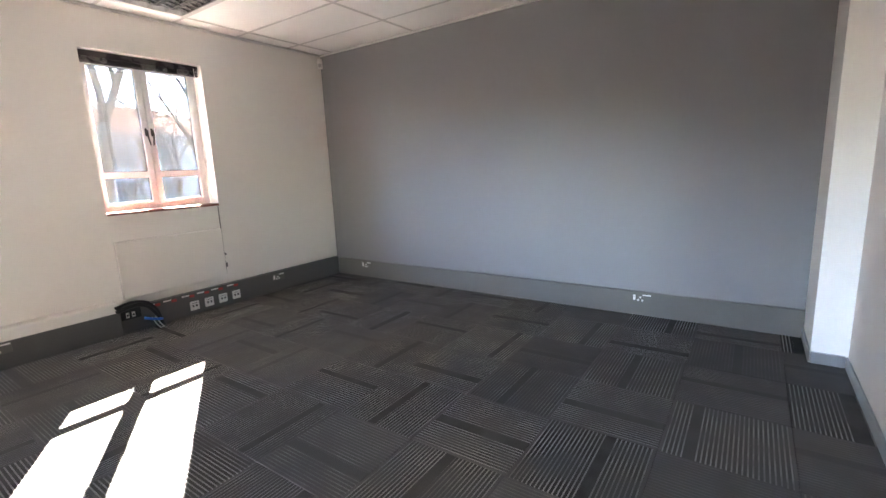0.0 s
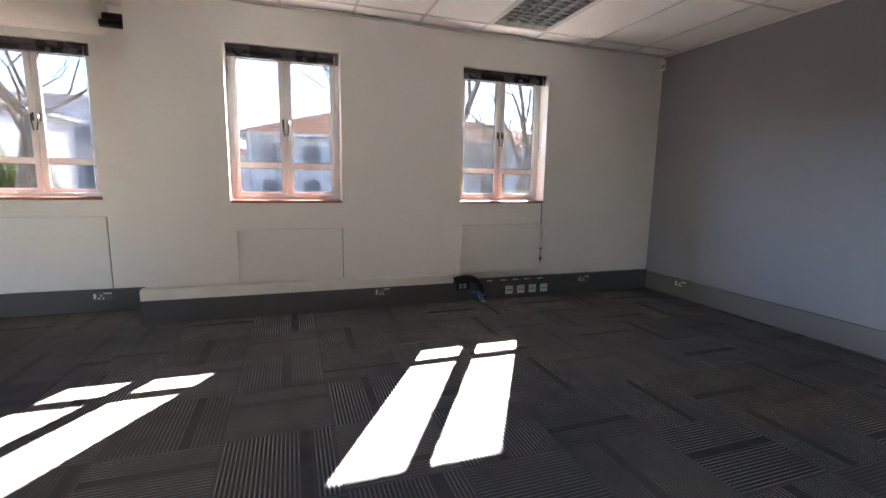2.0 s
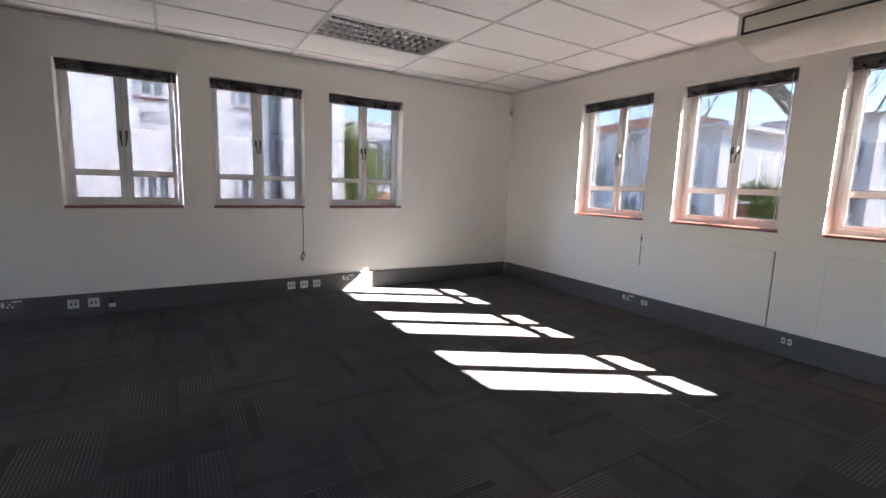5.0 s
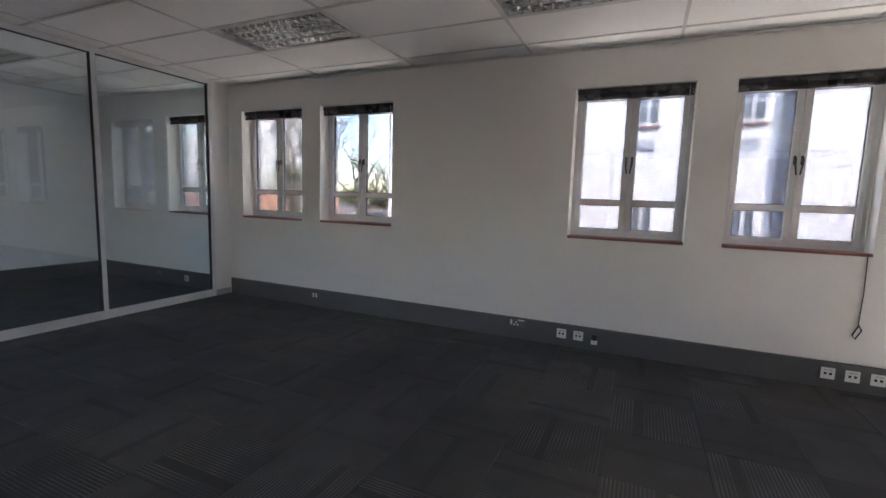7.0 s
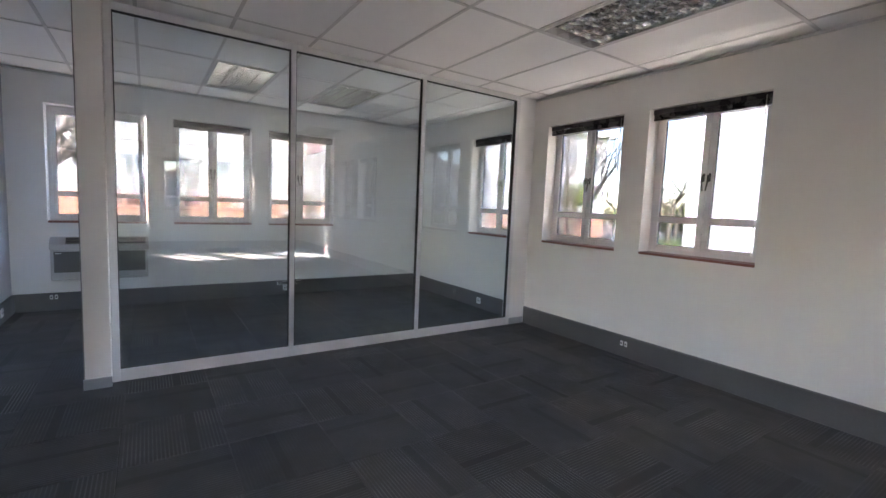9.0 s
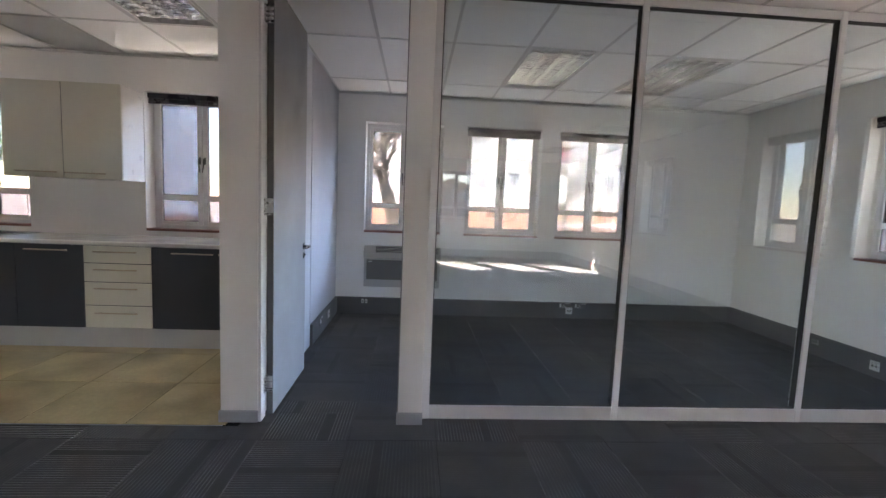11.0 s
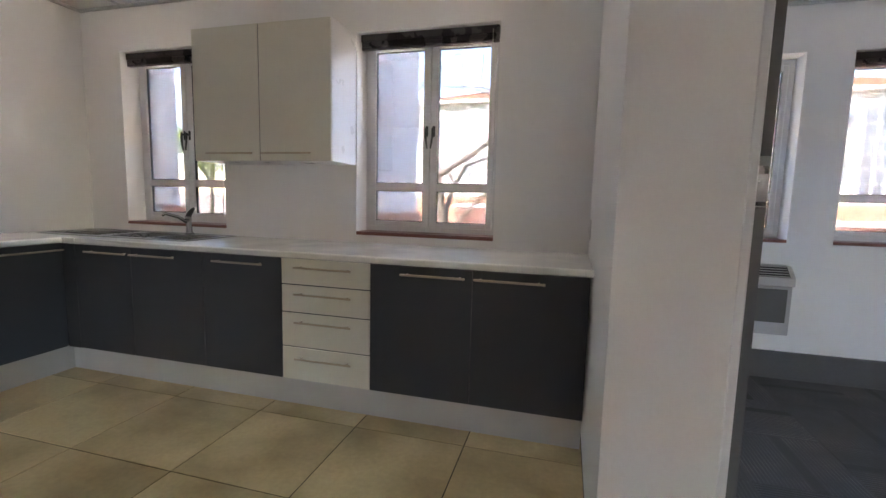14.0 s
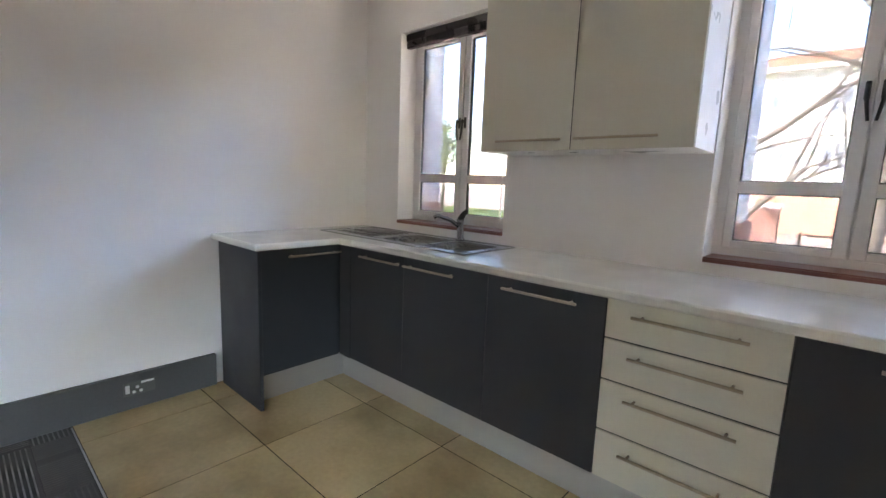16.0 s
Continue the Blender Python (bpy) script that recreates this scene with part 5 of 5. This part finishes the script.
def railing(x0, x1, y):
    root = holder("iron_fence", "black iron railing with curled panels", "fence")
    for z in (-0.65, 0.12, 0.42):
        bm = bmesh.new()
        tube(bm, [(x0, y, z), (x1, y, z)], 0.022, 6)
        part("rail", bm, M_IRON, root)
    n = int((x1 - x0) / 0.16)
    posts = bmesh.new()
    for k in range(n + 1):
        x = x0 + k * (x1 - x0) / n
        tube(posts, [(x, y, -0.9 if k % 12 == 0 else -0.65), (x, y, 0.5 if k % 12 == 0 else 0.42)], 0.03 if k % 12 == 0 else 0.011, 5)
    tagged(part("bars", posts, M_IRON, root), kind="stuff")
    for k in range(6):
        x = x0 + (k + 0.5) * (x1 - x0) / 6
        bm = bmesh.new()
        tube(bm, [(x + 0.2 * math.cos(2 * math.pi * i / 14), y - 0.02, -0.25 + 0.2 * math.sin(2 * math.pi * i / 14)) for i in range(15)], 0.014, 5)
        part("ring", bm, M_IRON, root, "iron ring", True)


railing(-7.0, 0.3, 22.2)
railing(3.3, 14.0, 22.2)


# ---- outside: trees ----
def bare_tree(name, x, y, height, r, seed, label, lean=(0, 0), levels=6, fork=0.32, bark=None):
    rng = random.Random(seed)
    trunk, crown = bmesh.new(), bmesh.new()

    def grow(p, d, length, r0, level):
        n = 5 if level < 2 else 3
        pts, rad = [p.copy()], [r0]
        r1 = r0 * (0.62 if level else 0.7)
        for i in range(n):
            d = (d + Vector((rng.uniform(-1, 1), rng.uniform(-1, 1), rng.uniform(-0.6, 1))) * (0.10 + 0.05 * level)).normalized()
            p = p + d * (length / n)
            pts.append(p.copy())
            rad.append(r0 + (r1 - r0) * (i + 1) / n)
        tube(trunk if level < 1 else crown, pts, rad, 9 if level == 0 else (6 if level < 3 else 4), level < 2)
        if level >= levels:
            return
        kids = rng.choice((3, 4)) if level < 2 else rng.choice((2, 3, 3))
        for k in range(kids):
            s = 1.0 if k < 2 else rng.uniform(0.45, 0.9)
            i = min(int(s * n), n)
            at = pts[i]
            axis = Vector((rng.uniform(-1, 1), rng.uniform(-1, 1), rng.uniform(-0.2, 0.6))).normalized()
            nd = (d * 0.75 + axis * rng.uniform(0.5, 0.95)).normalized()
            grow(at, nd, length * rng.uniform(0.58, 0.82), rad[i] * rng.uniform(0.58, 0.78), level + 1)

    grow(Vector((0, 0, 0)), Vector((lean[0], lean[1], 1)).normalized(), height * fork, r, 0)
    root = holder(name, label, "tree", pose(x, y, GZ))
    part("trunk", trunk, bark or M_BARK, root, "", True)
    tagged(part("branches", crown, bark or M_BARK, root, "leafless grey branches", True), kind="stuff")
    return root


bare_tree("bare_tree", -10.1, -6.0, 10.5, 0.15, 3, "large leafless tree with pale mottled bark near the window", (0.1, 0.05), bark=M_BARK_PALE)
bare_tree("bare_tree", -11.0, -5.6, 9.5, 0.10, 71, "leafless tree with pale forked stems near the window", (-0.12, 0.1), 6, 0.2, bark=M_BARK_PALE)
bare_tree("bare_tree", -11.9, -7.4, 9.5, 0.10, 75, "slender leafless tree with upright pale stems", (0.1, 0.0), 6, 0.2, bark=M_BARK_PALE)
bare_tree("bare_tree", -13.4, -8.8, 10.0, 0.14, 8, "leafless tree with many fine twigs", (-0.1, 0.1), bark=M_BARK_PALE)
bare_tree("bare_tree", -8.7, -9.5, 11.0, 0.14, 91, "leafless tree with fine spreading twigs before the long building", (0.12, 0.0), bark=M_BARK_PALE)
bare_tree("bare_tree", -0.4, -7.8, 10.5, 0.17, 21, "large leafless tree with spreading limbs", (-0.12, 0.05), bark=M_BARK_PALE)
bare_tree("bare_tree", 3.6, -9.5, 9.5, 0.14, 5, "leafless tree in the car park", (0.08, 0.1), bark=M_BARK_PALE)
bare_tree("bare_tree", -6.13, 18.0, 9.5, 0.21, 13, "leafless tree with thick forked limbs by the railing", (0.12, 0.02))
bare_tree("bare_tree", -4.3, 19.0, 9.0, 0.20, 31, "leafless tree leaning beside the white pier", (-0.15, 0.0))
bare_tree("bare_tree", -2.95, 19.4, 6.2, 0.085, 83, "young slender leafless tree by the railing", (0.05, 0.0), 6, 0.3)
bare_tree("bare_tree", -7.95, 18.6, 8.5, 0.13, 61, "slim leafless tree with curved limbs by the railing", (-0.1, 0.0))
bare_tree("bare_tree", 2.4, 26.0, 7.5, 0.13, 17, "slim leafless tree before the white block", (0.05, 0))
bare_tree("bare_tree", 10.5, 17.5, 8.5, 0.16, 40, "leafless tree on the lawn", (0.1, 0))
bare_tree("bare_tree", 15.0, 22.0, 9.0, 0.18, 44, "tall leafless tree on the lawn", (0, 0.1))
bare_tree("bare_tree", 24.0, 24.0, 10.0, 0.22, 47, "tall leafless tree beside the road", (-0.1, 0))
far_tree = bare_tree("bare_tree", 34.0, 27.0, 11.0, 0.24, 52, "tall leafless tree beyond the road", (0, 0))
for k, (x, y) in enumerate(((46, 33), (52, 42), (60, 36), (63, 47), (71, 40), (78, 52), (56, 27), (86, 44))):
    copy_thing(far_tree, pose(x, y, GZ, 0, 0, 47 * k) @ Matrix.Scale(0.85 + 0.06 * (k % 4), 4))


def green_tree(x, y, height, radius, seed, label, leaves=5200, droop=0.5):
    rng = random.Random(seed)
    root = holder("green_tree", label, "tree", pose(x, y, GZ))
    trunk = bmesh.new()
    tips = []

    def grow(p, d, length, r, level):
        q = p + d * length * 0.5 + Vector((rng.uniform(-0.1, 0.1), rng.uniform(-0.1, 0.1), 0))
        e = p + d * length
        tube(trunk, [p, q, e], [r, r * 0.8, r * 0.6], 7 if level < 2 else 5)
        if level == 3:
            tips.append(e)
            return
        for _ in range(4 if level else 5):
            a = Vector((rng.uniform(-1, 1), rng.uniform(-1, 1), rng.uniform(0.05, 0.9))).normalized()
            grow(e, (d * 0.4 + a).normalized(), length * rng.uniform(0.55, 0.8), r * 0.6, level + 1)

    grow(Vector((0, 0, 0)), Vector((0.03, 0.02, 1)), height * 0.42, 0.2, 0)
    part("trunk", trunk, M_BARK, root, "", True)
    verts, faces = [], []
    for _ in range(leaves):
        c = rng.choice(tips)
        p = Vector(c) + Vector((rng.gauss(0, 0.33), rng.gauss(0, 0.33), rng.gauss(-droop * rng.random() * 1.4, 0.28)))
        if p.xy.length > radius * 1.1:
            continue
        a = Vector((rng.uniform(-1, 1), rng.uniform(-1, 1), rng.uniform(-1.2, 0.2))).normalized() * rng.uniform(0.08, 0.17)
        b = a.orthogonal().normalized() * rng.uniform(0.03, 0.06)
        k = len(verts)
        verts += [p - a, p + b, p + a, p - b]
        faces.append((k, k + 1, k + 2, k + 3))
    me = bpy.data.meshes.new("crown")
    me.from_pydata(verts, [], faces)
    me.materials.append(M_LEAF)
    cr = new("crown", me)
    cr.parent = root
    tagged(cr, "drooping bright green leaves", kind="stuff")


green_tree(12.0, -2.3, 4.7, 1.9, 9, "leafy pepper tree with drooping green foliage", 15000, 1.3)
green_tree(-31.0, 36.0, 7.0, 2.5, 19, "dark green tree far across the lawn", 3500)
for x, y in ((44, 38), (50, 35), (55, 45), (62, 41), (70, 46)):
    green_tree(x, y, 3.4, 2.6, 100 + x, "low yellow-green tree beyond the road", 1600, 0.6)
green_tree(26.0, 31.0, 5.0, 2.6, 23, "spreading yellow-green tree beside the road", 3500)
green_tree(4.5, -18.5, 2.6, 1.4, 29, "low green shrub before the white building", 2500)


def far_woods(x0, y0, x1, y1, n, seed):
    """A distant belt of winter trees: twiggy brown crowns with an uneven top, greener below."""
    rng = random.Random(seed)
    verts, faces = [], []
    for _ in range(n):
        t = rng.random()
        top = 3.0 + 1.6 * math.sin(t * 23) + 1.2 * math.sin(t * 57 + 2)
        z = GZ + (0.3 + rng.random() ** 0.8 * max(top, 1.2) * rng.uniform(0.7, 1.25))
        p = Vector((x0 + (x1 - x0) * t + rng.uniform(-3, 3), y0 + (y1 - y0) * t + rng.uniform(-3, 3), z))
        a = Vector((rng.uniform(-0.7, 0.7), rng.uniform(-0.7, 0.7), rng.uniform(0.1, 1))).normalized() * rng.uniform(0.2, 0.6)
        b = a.orthogonal().normalized() * rng.uniform(0.08, 0.2)
        k = len(verts)
        verts += [p - a, p + b, p + a, p - b]
        faces.append((k, k + 1, k + 2, k + 3))
    me = bpy.data.meshes.new("tree_belt")
    me.from_pydata(verts, [], faces)
    me.materials.append(M_WOODS)
    tagged(new("tree_belt", me), "distant belt of brown and yellow-green winter trees", "trees", kind="stuff")


far_woods(48, 26, 78, 66, 5200, 3)


# ---- floor pieces last: kitchen tiles, then carpet tiles ----
def tile_mesh(name, sx, sy, z0, z1, edge, material):
    bm = bmesh.new()
    a = [bm.verts.new((x, y, z0)) for x, y in ((-sx, -sy), (sx, -sy), (sx, sy), (-sx, sy))]
    b = [bm.verts.new((x, y, z1 - edge)) for x, y in ((-sx, -sy), (sx, -sy), (sx, sy), (-sx, sy))]
    c = [bm.verts.new((x * (1 - edge / sx), y * (1 - edge / sy), z1)) for x, y in ((-sx, -sy), (sx, -sy), (sx, sy), (-sx, sy))]
    for p, q in ((a, b), (b, c)):
        for i in range(4):
            bm.faces.new((p[i], p[(i + 1) % 4], q[(i + 1) % 4], q[i]))
    bm.faces.new(c)
    return finish(bm, name, material)


kitchen_floor = bpy.data.objects["floor_kitchen"]
tile_data = {}
xs = [X_KW] + [-8.825 + 0.61 * k for k in range(6)] + [X_PART]
ys = [9.235, 9.845, 10.455, 11.07]
for x0, x1 in zip(xs, xs[1:]):
    for y0, y1 in zip(ys, ys[1:]):
        key = (round(x1 - x0, 3), round(y1 - y0, 3))
        if key not in tile_data:
            tile_data[key] = tile_mesh("tile", (x1 - x0) / 2 - 0.0028, (y1 - y0) / 2 - 0.0028, -0.0035, 0.0, 0.0012, M_TILE)
        ob = new("tile", tile_data[key])
        ob.parent = kitchen_floor
        ob.location = ((x0 + x1) / 2, (y0 + y1) / 2, 0)
skirting("trim", X_KW + 0.031, X_PART - 0.013, 9.226, 9.2345, -0.006, 0.0012, M_ALU_GREY, "thin metal strip between carpet and tiles")

carpet_floor = bpy.data.objects["floor"]
rng = random.Random(11)
S = 0.5
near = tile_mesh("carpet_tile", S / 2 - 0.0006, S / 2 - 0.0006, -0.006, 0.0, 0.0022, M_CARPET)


def carpet_cells():
    for i in range(-22, 1):
        for j in range(-1, 26):
            x0, y0 = 0.05 + i * S - 0.5, 0.07 + j * S - 0.5
            for rx0, rx1, ry0, ry1 in ((-5.12, -0.0, 0.0, 9.40), (X_ACC, -5.12, 0.49, 5.375), (X_KW, -5.12, 5.375, 9.225), (-5.06, 0.0, 9.40, Y_D)):
                a, b, c, d = max(x0, rx0), min(x0 + S, rx1), max(y0, ry0), min(y0 + S, ry1)
                if b - a > 0.004 and d - c > 0.004:
                    yield a, b, c, d, (i + j) % 2


count = 0
rest = []
cells = sorted(carpet_cells(), key=lambda q: abs((q[0] + q[1]) / 2 + 5.5) + abs((q[2] + q[3]) / 2 - 4.5))
for a, b, c, d, odd in cells:
    whole = b - a > S - 0.001 and d - c > S - 0.001
    turn = 90 * odd + rng.choice((0, 180))
    if whole and count < 300:
        ob = new("carpet_tile", near)
        ob.parent = carpet_floor
        ob.location = ((a + b) / 2, (c + d) / 2, 0)
        ob.rotation_euler = (0, 0, radians(turn))
        count += 1
    else:
        rest.append((a, b, c, d, turn))
cut = {}
for a, b, c, d, turn in rest:
    k = (round(b - a, 3), round(d - c, 3))
    if turn in (90, 270):
        k = k[::-1]
    if k not in cut:
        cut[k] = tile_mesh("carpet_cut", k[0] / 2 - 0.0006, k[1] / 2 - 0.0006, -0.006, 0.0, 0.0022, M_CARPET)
    ob = new("carpet_tile", cut[k])
    ob.parent = carpet_floor
    ob.location = ((a + b) / 2, (c + d) / 2, 0)
    ob.rotation_euler = (0, 0, radians(turn))
